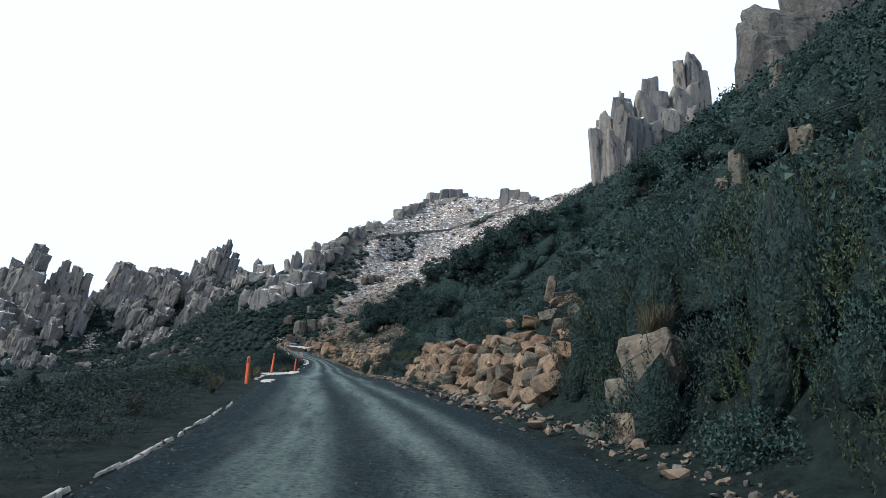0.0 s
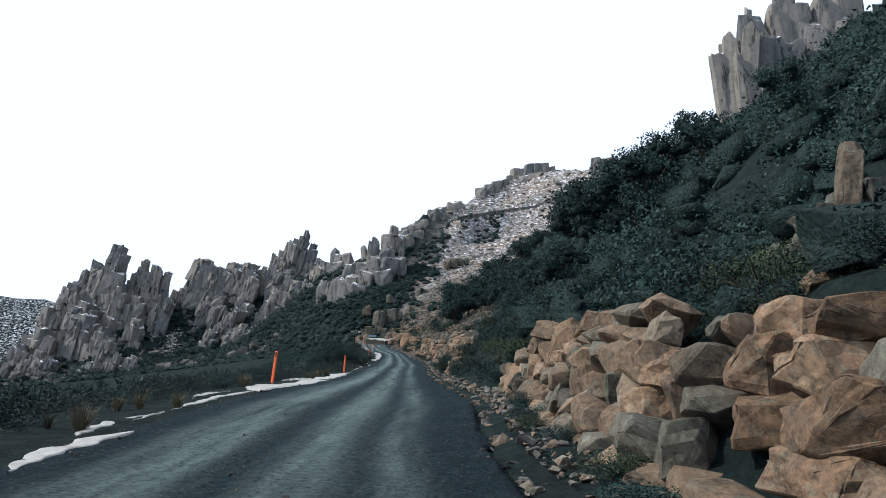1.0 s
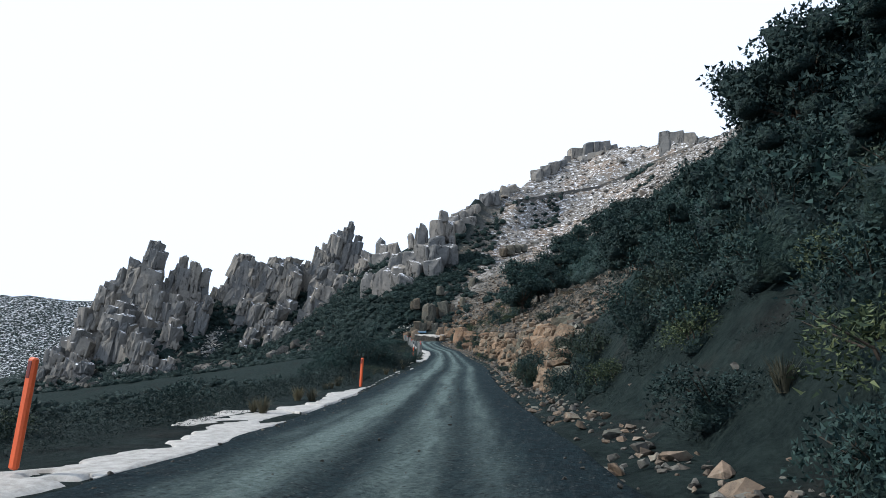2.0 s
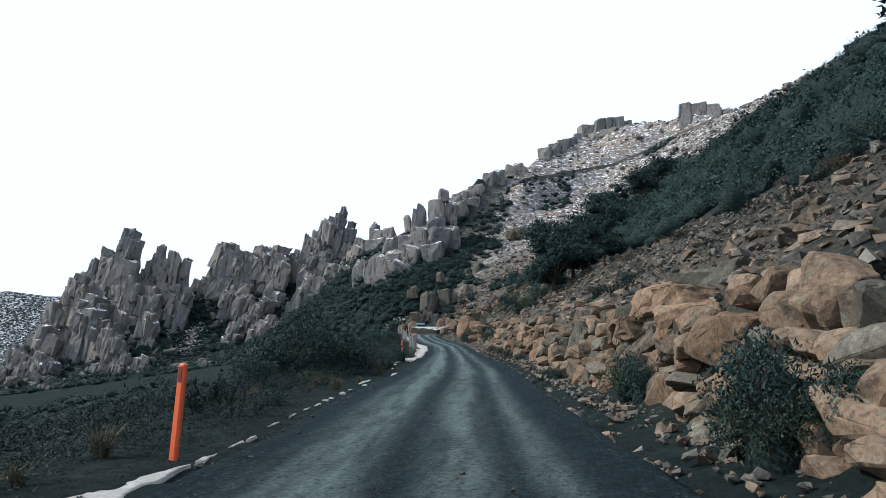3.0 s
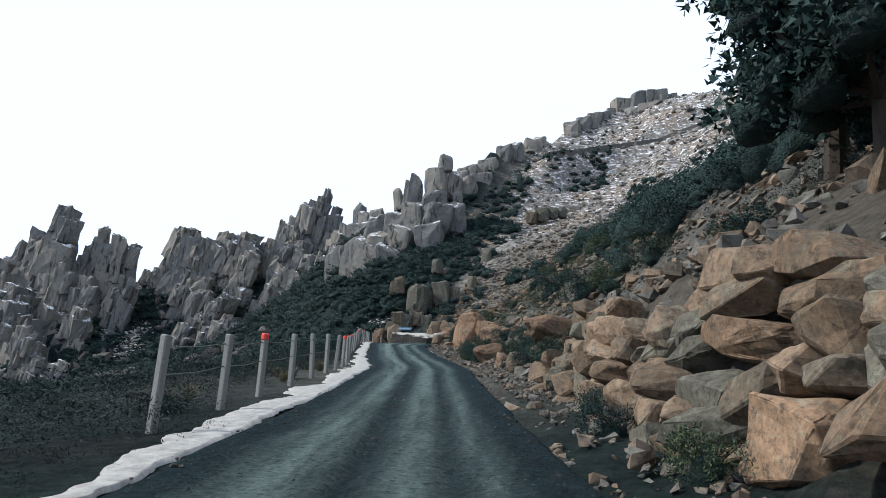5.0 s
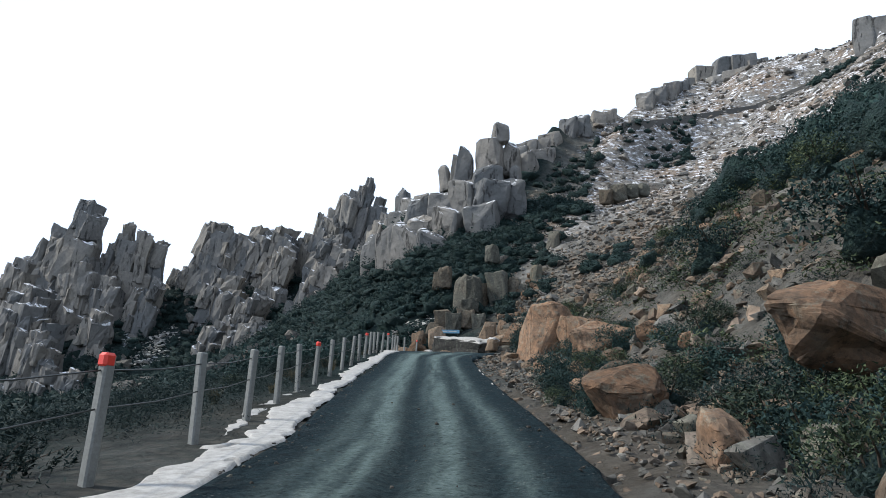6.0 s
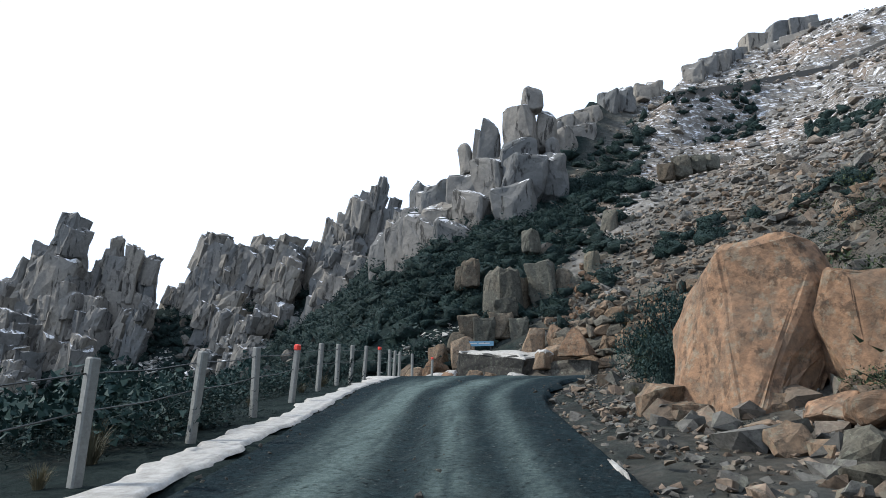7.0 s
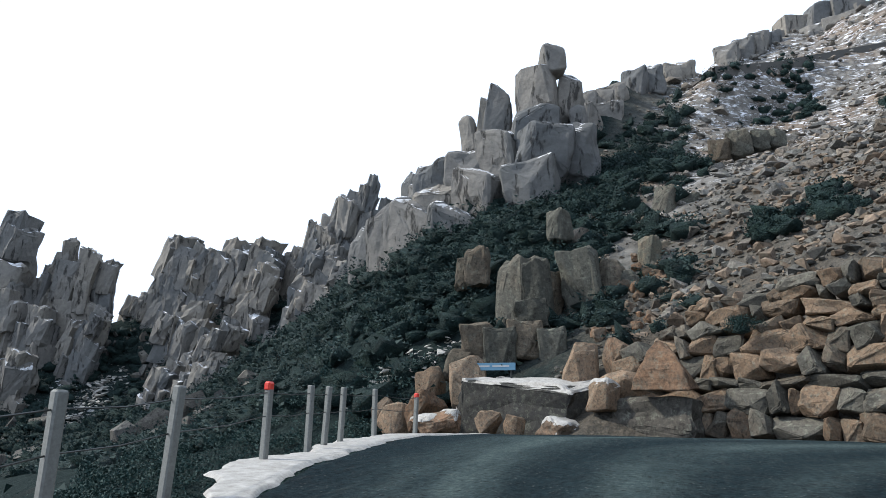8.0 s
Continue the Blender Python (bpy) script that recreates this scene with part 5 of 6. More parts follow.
def sprig_cloud(rng, sprigs, per, leaf, r, tall):
    """Upright leafy shoots, as on heath and rosemary."""
    a, q = rng.uniform(0, 6.28, sprigs), np.sqrt(rng.uniform(0, 1, sprigs))
    lift = np.sqrt(np.maximum(1 - q**2, 0.05))
    foot = np.stack([np.cos(a) * q * r, np.sin(a) * q * r, tall * lift * rng.uniform(0.15, 0.62, sprigs)], 1)
    way = np.stack([np.cos(a) * q * 0.55, np.sin(a) * q * 0.55, np.ones(sprigs)], 1) + rng.normal(0, 0.16, (sprigs, 3))
    long = tall * rng.uniform(0.22, 0.42, sprigs)
    k = np.repeat(np.arange(sprigs), per)
    n = len(k)
    t = rng.uniform(0, 1, n)
    p = foot[k] + way[k] * (long[k] * t)[:, None] + rng.normal(0, 0.012, (n, 3))
    along = way[k] * 0.9 + rng.normal(0, 0.6, (n, 3))
    along /= np.linalg.norm(along, axis=1, keepdims=True)
    side = np.cross(along, rng.normal(size=(n, 3)))
    side /= np.linalg.norm(side, axis=1, keepdims=True) + 1e-6
    ln = leaf * rng.uniform(0.7, 1.3, (n, 1))
    v = np.stack([p - side * ln * 0.2, p + along * ln, p + side * ln * 0.2], 1)
    return v.reshape(-1, 3), np.arange(3 * n).reshape(-1, 3)


def inside_cloud(rng, rx, ry, rz, fine=1):
    """The closed inside of a bush: a few lumps grown together."""
    bm = bmesh.new()
    if fine:
        bmesh.ops.create_icosphere(bm, subdivisions=fine, radius=1.0)
    else:
        d = rng.normal(size=(13, 3))
        hull(bm, d / np.linalg.norm(d, axis=1, keepdims=True))
        bmesh.ops.triangulate(bm, faces=bm.faces)
    off = Vector(rng.uniform(-20, 20, 3).tolist())
    for v in bm.verts:
        k = 0.76 + 0.5 * noise.noise(v.co * 1.6 + off) + 0.3 * noise.noise(v.co * 3.6 + off)
        v.co = Vector((v.co.x * rx * k, v.co.y * ry * k, max(v.co.z * 0.62 + 0.36, -0.06) * rz * k * 1.05))
    bm.verts.index_update()
    v, f = np.array([q.co[:] for q in bm.verts]), np.array([[q.index for q in t.verts] for t in bm.faces])
    bm.free()
    return v, f


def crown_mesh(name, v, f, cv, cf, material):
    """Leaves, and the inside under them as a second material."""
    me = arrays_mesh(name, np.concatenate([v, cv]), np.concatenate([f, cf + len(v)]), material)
    me.materials.append(M_INNER_FAR if material == M_LEAF_HAZED else M_INNER)
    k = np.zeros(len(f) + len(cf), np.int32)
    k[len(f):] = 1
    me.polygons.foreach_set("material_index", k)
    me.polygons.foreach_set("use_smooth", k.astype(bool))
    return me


def bush_thing(seed, leaves, leaf, material, tall, label, slim=0.3, upright=False):
    """One bush, about 1 m across: a branching stem and a ragged crown."""
    rng = np.random.default_rng(seed)
    root = thing("bush", (60, -60, 0), label, "bush", "bushes")
    bm = bmesh.new()
    for k in range(6):
        a, r = rng.uniform(0, 6.28), rng.uniform(0.12, 0.45)
        mid = Vector((math.cos(a) * r * 0.4, math.sin(a) * r * 0.4, tall * 0.3))
        tip = Vector((math.cos(a) * r, math.sin(a) * r, tall * rng.uniform(0.4, 0.6)))
        rod(bm, (0, 0, -0.2), mid, 0.012, 0.008, 4)
        rod(bm, mid, tip, 0.008, 0.002, 4)
    part("stem", bm, M_TWIG, root, "bare brown twigs")
    v, f = sprig_cloud(rng, leaves // 70, 70, leaf, 0.5, tall * 0.86) if upright else leaf_cloud(rng, leaves, leaf, 0.58, 0.58, tall * 0.62, 12, slim)
    v[:, 2] = np.maximum(v[:, 2], -0.02)
    k = 0.12 if material in (M_LEAF_BROWN, M_LEAF_LOW) else 0.36 if upright else 0.26
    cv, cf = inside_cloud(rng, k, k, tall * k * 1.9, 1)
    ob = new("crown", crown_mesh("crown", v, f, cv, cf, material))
    ob.parent = root
    return root


GREEN, PALE, DRY = "dense dark green macchia shrub", "grey-green heath shrub with fine leaves", "half-bare brownish shrub with thin twigs"
BUSHES = [bush_thing(400, 2500, 0.027, M_LEAF, 0.9, GREEN, 0.34), bush_thing(401, 2500, 0.027, M_LEAF, 1.0, GREEN, 0.34), bush_thing(402, 2500, 0.030, M_LEAF, 1.1, GREEN, 0.26),
          bush_thing(403, 2500, 0.029, M_LEAF_PALE, 1.0, PALE, 0.22), bush_thing(404, 2500, 0.029, M_LEAF_PALE, 0.8, PALE, 0.22), bush_thing(405, 1600, 0.042, M_LEAF_BROWN, 0.8, DRY, 0.14),
          bush_thing(406, 5200, 0.023, M_LEAF, 1.0, GREEN, 0.24, True), bush_thing(407, 5200, 0.024, M_LEAF_PALE, 1.0, PALE, 0.2, True), bush_thing(408, 2600, 0.042, M_LEAF_LOW, 0.9, PALE, 0.2, True)]


def plant(k, x, y, w, h, turn, label=""):
    ob = copy_thing(BUSHES[k % len(BUSHES)], Matrix.Identity(4))
    ob.matrix_basis = Matrix.Translation((x, y, ground_height(x, y) - 0.1)) @ Matrix.Rotation(turn, 4, "Z") @ size(w, w, h)
    if label:
        ob["label"] = label
    return ob


rng = np.random.default_rng(77)
# bushes by the road, in groups: (from y, to y, nearest and farthest up the bank, how many, least and greatest width, height to width)
NEAR_GROUPS = [(15.5, 27.0, 5.2, 7.0, 8, 1.6, 2.4, 0.90), (2.5, 12.5, 0.9, 2.2, 14, 1.1, 1.6, 1.15), (3.5, 12.5, 2.0, 4.4, 20, 1.4, 2.1, 1.40), (11.9, 15.0, 1.7, 3.8, 12, 1.3, 2.2, 1.20), (12.6, 14.6, 1.6, 2.2, 6, 0.9, 1.2, 1.15), (3.0, 14.5, 3.2, 5.6, 8, 2.0, 2.8, 1.10), (26.0, 40.0, 2.6, 4.2, 26, 1.1, 1.6, 0.72), (26.0, 40.0, 4.4, 7.4, 12, 1.8, 2.6, 0.85), (21.0, 26.5, 2.3, 3.2, 9, 0.8, 1.1, 0.6),
               (22.5, 34.0, 0.7, 1.0, 6, 0.6, 1.0, 0.65), (40.5, 56.8, 1.3, 2.9, 15, 1.4, 2.2, 0.92), (41.0, 54.0, 3.2, 4.0, 6, 2.0, 2.4, 0.98)]
BANK_GROUPS = [(60.0, 61.8, 0.8, 1.7, 5, 1.2, 1.6, 1.15), (67.2, 68.5, 1.1, 1.7, 3, 1.0, 1.3, 1.40), (76.0, 79.0, 0.6, 0.9, 4, 0.7, 1.1, 0.80), (86.8, 101.0, 0.8, 1.1, 6, 0.7, 1.1, 0.95)]
EARTH_GROUPS = [(107.0, 119.0, 1.5, 3.4, 10, 1.5, 2.2, 0.80), (112.0, 121.0, 5.6, 10.0, 5, 2.6, 3.2, 0.86), (115.5, 125.5, 2.1, 4.6, 12, 1.4, 2.0, 0.76), (118.0, 134.0, 6.0, 12.0, 7, 2.2, 3.2, 0.84),
                (125.0, 134.0, 1.9, 4.6, 11, 1.3, 1.9, 0.78), (134.0, 141.0, 5.5, 10.0, 4, 1.7, 2.4, 0.75), (139.5, 145.5, 2.4, 4.4, 9, 1.8, 2.8, 1.05), (121.0, 122.6, 0.7, 1.2, 4, 0.8, 1.1, 1.0), (124.6, 126.6, 1.0, 1.8, 4, 1.1, 1.6, 0.95), (138.8, 142.2, 1.9, 2.8, 5, 1.5, 2.1, 1.1)]
for y0, y1, d0, d1, many, w0, w1, tall in NEAR_GROUPS + BANK_GROUPS + EARTH_GROUPS:
    for k in range(many):
        y = y0 + (y1 - y0) * (k + rng.uniform(0.1, 0.9)) / many
        q, _a = bank_place(y, rng.uniform(d0, d1))
        w = rng.uniform(w0, w1)
        if 26.5 < y < 33.6 and q.x > 2.6:      # clear of the rock ledge
            q.x -= 1.5
        plant([7, 2, 6, 0][k % 4] if y < 16 else [0, 3, 2, 3, 1, 2, 4][k % 7], q.x, q.y, w, w * tall * rng.uniform(0.85, 1.15), k * 1.3)
for k, (x, y, w, h) in enumerate([(-17.0, 80.2, 1.8, 2.1), (-17.5, 79.0, 2.2, 2.4), (-18.0, 77.8, 2.2, 2.4), (-18.7, 76.8, 2.0, 2.3), (-17.8, 81.4, 1.8, 2.1), (-18.7, 79.6, 2.4, 2.9), (-19.5, 78.0, 2.4, 2.9), (-18.9, 75.8, 1.6, 1.6), (-18.6, 82.6, 1.6, 1.6),
                                  (-14.6, 52.5, 1.7, 1.4), (-15.4, 54.5, 1.8, 1.5), (-13.6, 51.0, 1.4, 1.1), (-16.3, 57.0, 1.8, 1.4)]):
    plant([0, 1, 2][k % 3], x, y, w * 1.2, h * (1.3 if y > 70 else 1.0), k * 1.7)
for k in range(12):          # small shrubs on the earth above the stones
    q, _a = bank_place(rng.uniform(72, 104), rng.uniform(3.6, 8.5))
    w = rng.uniform(0.8, 1.7)
    plant([8, 3, 5, 0][k % 4], q.x, q.y, w, w * rng.uniform(0.55, 0.85), k * 1.1)
for k in range(14):          # low bushes beyond the snow of the near verge
    y = rng.uniform(19, 46)
    w = rng.uniform(0.9, 1.6)
    plant([3, 8, 2, 3][k % 4], float(smooth(y, EY, EL)) - rng.uniform(2.0, 5.4), y, w, w * rng.uniform(0.5, 0.75), k * 1.9)
count = 0
while count < 30:            # the outer verge
    y = rng.uniform(3, 162)
    d = (1.35 if y > 98 else 2.0 if 38 < y < 58 else 1.3 if 24 < y < 38 else 0.85) + 2.6 * rng.uniform() ** 1.3
    x = float(smooth(y, EY, EL)) - d - max(y - 146, 0) * 0.15
    w = rng.uniform(0.9, 1.9)
    plant([8, 0, 8, 2, 3][count % 5], x, y, w, w * rng.uniform(0.55, 0.85), rng.uniform(0, 6.28))
    count += 1
for x, y, z, w, h in ((-32.2, 168.6, 12.6, 1.3, 1.3), (-27.7, 166.0, 14.6, 1.5, 1.2), (-22.4, 163.0, 13.0, 1.1, 1.2)):     # rooted in the joints of the hairpin wall
    ob = plant(0, x, y, w, h, x)
    ob.location.z = z
for b in BUSHES:
    b.location = (60, -60, ground_height(60, -60))


def scrub(name, n, x0, x1, y0, y1, keep, seed, label, leaf=0.25, leaves=110, material=None, wide=(1.6, 3.4), high=(0.6, 0.95), inner=0, slim=0.42):
    """Bushes too many to count, as one sheet."""
    rng = np.random.default_rng(seed)
    x, y = rng.uniform(x0, x1, 12 * n), rng.uniform(y0, y1, 12 * n)
    ok = keep(x, y, rng.uniform(0, 1, 12 * n))
    x, y = x[ok][:n], y[ok][:n]
    z = land(x, y)
    V, F, o = [], [], 0
    shapes = [leaf_cloud(rng, leaves, leaf / 2.4, 0.58, 0.58, 0.55, 9, slim) for _ in range(8)]
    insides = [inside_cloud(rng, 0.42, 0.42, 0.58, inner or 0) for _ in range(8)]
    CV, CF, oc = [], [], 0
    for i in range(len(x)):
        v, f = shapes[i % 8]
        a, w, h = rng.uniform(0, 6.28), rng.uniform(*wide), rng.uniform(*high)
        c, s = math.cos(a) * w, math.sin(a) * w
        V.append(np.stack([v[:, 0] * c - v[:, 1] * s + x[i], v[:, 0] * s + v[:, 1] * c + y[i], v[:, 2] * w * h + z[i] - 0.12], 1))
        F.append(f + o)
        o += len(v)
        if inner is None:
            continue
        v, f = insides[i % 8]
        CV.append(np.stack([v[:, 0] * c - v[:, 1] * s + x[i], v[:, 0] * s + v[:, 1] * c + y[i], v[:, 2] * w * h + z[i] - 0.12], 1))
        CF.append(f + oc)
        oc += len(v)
    if inner is None:
        CV, CF = [np.zeros((0, 3))], [np.zeros((0, 3), int)]
    ob = new(name, crown_mesh(name, np.concatenate(V), np.concatenate(F), np.concatenate(CV), np.concatenate(CF), material or M_LEAF))
    return tagged(ob, label, "scrub", kind="stuff")


def keep_hill(x, y, u):
    d, _ = FOOT.at(x, y)
    e, _ = CREST.at(x, y)
    open_ground = np.clip((y - 128) / 16, 0, 1) * 1.0
    return (d > 19) & (e < 2) & (y < 172) & (grain_noise(x, y, 11, 21) > -0.8 + open_ground) & (pocket(x, y) > 8)


def off_line(x, y, ax, ay, bx, by):
    """Distance from a line on the plan."""
    t = np.clip(((x - ax) * (bx - ax) + (y - ay) * (by - ay)) / ((bx - ax) ** 2 + (by - ay) ** 2), 0, 1)
    return np.hypot(x - ax - t * (bx - ax), y - ay - t * (by - ay))


def keep_valley(x, y, u):
    d, _ = FOOT.at(x, y)
    return (off_line(x, y, -112.6, 220.5, -116.2, 233) > 2.6) & (off_line(x, y, -92, 229, -79, 239) > 2.0) & ((d < -12) | ((d > 0) & (x < -37))) & (grain_noise(x, y, 9, 22) > -0.72) & ((d > -70) | (u > 0.7)) & (CREST.at(x, y)[0] < -3) & (pocket(x, y) > 3)


def keep_slope(x, y, u):
    d, _ = FOOT.at(x, y)
    return (d > 4) & (x > -42) & (pocket(x, y) > 6) & (grain_noise(x, y, 8, 23) > 0.05 + 0.5 * front(x, y)) & (CREST.at(x, y)[0] < -5)


def keep_gully(x, y, u):
    d, _ = FOOT.at(x, y)
    return (d > 4.5) & (CREST.at(x, y)[0] < -6) & (off_line(x, y, -45.6, 174.4, -40.4, 177) > 1.6) & (u > 1.2 * front(x - 4, y)) & (pocket(x, y) > 5) & (grain_noise(x, y, 6, 27) > -0.6)


def keep_near(x, y, u):
    d, _ = FOOT.at(x, y)
    open_ground = np.clip((y - 104) / 6, 0, 1) * 0.1 + np.clip((y - 134) / 10, 0, 1) * 0.9
    return (d > np.where(y > 60, 8.5, np.where(y < 58, 3.5, 5))) & ~((x > 2.8) & (x < 8.2) & (y > 26) & (y < 33.4)) & (d < 20) & (y < 150) & (y > 1) & (grain_noise(x, y, 6, 21) > -0.7 + open_ground)


def keep_upper(x, y, u):
    d, _ = FOOT.at(x, y)
    return ((d > 2.8) & (d < 8) & (y < 57) & ~((x > 2.4) & (y > 25.5) & (y < 33.6)) & ~((y > 14.5) & (y < 22.5) & (d < 4.5))) | ((d > 6) & (d < 15) & (y > 112) & (y < 141) & (grain_noise(x, y, 4, 33) > -0.1))


scrub("upper_brush", 420, -30, 14, 2, 141, keep_upper, 17, "dense dark macchia bushes behind the stone bank", 0.075, 260, None, (1.3, 2.4), (0.65, 0.95))
scrub("slope_scrub", 1250, -22, 26, 1, 150, keep_near, 11, "dense dark evergreen macchia close above the road", 0.08, 170, None, (1.6, 3.4), (0.7, 1.1))
scrub("hillside_scrub", 2050, -12, 60, 0, 172, keep_hill, 5, "dense dark evergreen macchia on the slope above the road", 0.13, 84, None, (1.6, 3.8), (0.7, 1.1))
scrub("valley_scrub", 3200, -165, -12, 20, 255, keep_valley, 6, "dark scrub over the valley side below the crags", 0.16, 56, M_LEAF_HAZED, (2.2, 5.0), (0.45, 0.8))
scrub("gully_scrub", 1100, -92, -28, 170, 236, keep_gully, 10, "dark evergreen bushes in the gully below the rock tower", 0.115, 150, M_LEAF_HAZED, (1.4, 3.6), (0.5, 0.9))
def keep_crag_foot(x, y, u):
    """Round and below the feet of the crags."""
    d, _ = FOOT.at(x, y)
    return (d > 8) & (CREST.at(x, y)[0] < -1) & (off_line(x, y, -112.6, 220.5, -116.2, 233) > 2.2) & (off_line(x, y, -92, 229, -79, 239) > 1.8) & (grain_noise(x, y, 5, 35) > -0.5)


scrub("crag_foot_scrub", 1300, -132, -56, 196, 246, keep_crag_foot, 20, "dark scrub round the feet of the crags", 0.15, 70, M_LEAF_HAZED, (2.4, 4.6), (0.55, 0.95))


def keep_tower(x, y, u):
    """The green apron under the rock tower."""
    return np.minimum(off_line(x, y, -43, 188, -32, 199), off_line(x, y, -46, 184, -38, 186)) < 4.2 * (0.5 + u)


scrub("tower_scrub", 420, -54, -24, 178, 206, keep_tower, 17, "dark evergreen bushes under the rock tower", 0.115, 150, None, (1.6, 3.4), (0.55, 0.9))


def keep_brush(x, y, u):
    """Low brush over the earth bank before the hairpin."""
    d, _ = FOOT.at(x, y)
    return (d > 3.6) & (d < 24) & (y > 104) & (y < 156) & (pocket(x, y) > 4) & (grain_noise(x, y, 5, 29) > -0.35 + np.clip((y - 138) / 12, 0, 1) * 0.5)


scrub("earth_brush", 1000, -27, 16, 104, 156, keep_brush, 18, "low grey-green brush over the earth bank", 0.14, 130, M_LEAF_PALE, (0.8, 2.0), (0.45, 0.8), None, 0.2)
scrub("upper_scrub", 700, -44, 30, 172, 262, keep_slope, 7, "low dark bushes among scree and snow", 0.12, 90, None, (1.0, 2.8))


def keep_verge(x, y, u):
    d = smooth(y, EY, EL) - x - np.maximum(y - 146, 0) * 0.15
    return (d > 0.7 + 0.6 * (y > 98) + 0.7 * (y > 24) * (y < 58)) & (d < 13) & (y < 166) & (u > np.clip((d - 4) / 22, 0, 0.6))


def keep_foot(x, y, u):
    d, _ = FOOT.at(x, y)
    return (d > 1.2) & (d < 9) & (y < 146) & ~((d < 2.6) & (y > 14) & (y < 41) | (d < 4.4) & (y > 57) & (y < 105)) & ((y < 103) | (grain_noise(x, y, 4, 25) > -0.3))


def keep_far_verge(x, y, u):
    return keep_verge(x, y, u) & (smooth(y, EY, EL) - x > 4.5)


def keep_near_verge(x, y, u):
    return keep_verge(x, y, u) & (smooth(y, EY, EL) - x < 5.0)


scrub("verge_scrub", 1150, -42, 4, 2, 166, keep_near_verge, 8, "low dark heath and dry grass below the road's edge", 0.085, 340, M_LEAF_LOW, (0.9, 1.9), (0.5, 0.85), None, 0.13)
scrub("lower_scrub", 900, -52, 4, 2, 166, keep_far_verge, 19, "dark heath on the slope below the road", 0.13, 120, M_LEAF_LOW, (1.1, 2.2), (0.5, 0.85), None, 0.2)


def keep_below(x, y, u):
    """Below the fence and round the outside of the hairpin."""
    d, _ = FOOT.at(x, y)
    edge = np.interp(y, [132, 140, 146, 151, 157, 163, 170], [-29.6, -32.2, -34.3, -35.9, -37.2, -37.4, -41])
    return (d > -24) & (x < edge - 0.5 - u * u)


def keep_edge(x, y, u):
    d = smooth(y, EY, EL) - x
    return (d > 0.35 + 0.9 * (y > 24) * (y < 60)) & (d < 1.6 + 0.8 * (y > 24) * (y < 60)) & (y < 98)


scrub("edge_heath", 900, -22, 1, 2, 98, keep_edge, 15, "low heath seedlings along the road's edge", 0.14, 110, M_LEAF_LOW, (0.35, 0.8), (0.5, 0.8), None, 0.1)
scrub("fence_scrub", 1500, -60, -29, 132, 176, keep_below, 14, "dark evergreen bushes below the fence", 0.115, 140, None, (1.2, 2.4), (0.6, 1.0), None)
scrub("bank_scrub", 1050, -28, 14, 2, 146, keep_foot, 9, "low heath and seedlings on the bank", 0.10, 200, M_LEAF_LOW, (0.7, 1.5), (0.6, 0.95), None, 0.16)


def tree_thing(seed):
    """A small evergreen oak: trunk, limbs and a broken crown of clumps."""
    rng = np.random.default_rng(seed)
    root = thing("oak_tree", (62, -62, 0), "small dark evergreen oak on the slope", "tree", "trees")
    bm = bmesh.new()
    rod(bm, (0, 0, -0.6), (0.1, 0, 1.3), 0.13, 0.09, 7)
    V, F, o, CV, CF, oc = [], [], 0, [], [], 0
    for k in range(15):
        a = k * 2.4
        r = rng.uniform(0.3, 1.25)
        tip = Vector((math.cos(a) * r, math.sin(a) * r, rng.uniform(1.3, 3.3) - 0.4 * r))
        rod(bm, (0.1, 0, rng.uniform(0.8, 1.3)), tip, 0.06, 0.015, 5)
        v, f = leaf_cloud(rng, 420, 0.085, 1.0, 1.0, 0.8, 8, 0.4)
        V.append(v + np.array(tip) - np.array([0, 0, 0.35]))
        F.append(f + o)
        o += len(v)
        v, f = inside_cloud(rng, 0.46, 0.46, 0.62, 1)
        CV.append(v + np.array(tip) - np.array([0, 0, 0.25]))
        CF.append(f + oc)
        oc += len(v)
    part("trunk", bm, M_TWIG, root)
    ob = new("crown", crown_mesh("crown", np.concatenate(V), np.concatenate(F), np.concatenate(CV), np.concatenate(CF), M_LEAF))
    ob.parent = root
    return root


TREES = [tree_thing(800 + k) for k in range(3)]
for k, (y, d, s) in enumerate([(47, 8, 0.9), (51, 9.5, 1.3), (54.5, 8.0, 1.4), (58, 9.0, 1.45), (61, 11.5, 1.4), (49.5, 12.5, 1.2), (56, 12.5, 1.4), (63, 14.5, 1.3), (58.5, 4.4, 0.9), (60.3, 4.8, 1.0), (62.4, 5.4, 1.0), (64.4, 6.4, 0.95), (67.5, 7.2, 0.6), (45.5, 4.6, 0.75), (48.5, 4.2, 0.8), (52, 4.8, 0.8), (55.5, 4.4, 0.7),
                               (101, 5.4, 1.6), (98.8, 4.8, 1.2), (103.4, 7.2, 1.4), (106, 9.5, 1.4), (109, 11.5, 1.3), (113, 13, 1.2), (117, 17, 1.3), (121, 20, 1.5), (125, 23, 1.15), (129, 26, 1.2), (96, 7.5, 0.9), (40, 11, 0.8), (33, 12, 0.8), (24, 11, 0.8)]):
    q, _a = bank_place(y, d)
    ob = copy_thing(TREES[k % 3], Matrix.Identity(4))
    ob.matrix_basis = Matrix.Translation((q.x, q.y, ground_height(q.x, q.y) - 0.1)) @ Matrix.Rotation(k * 1.1, 4, "Z") @ size(s, s, s)
for b in TREES:
    b.location = (62 + 3 * TREES.index(b), -64, ground_height(62 + 3 * TREES.index(b), -64))

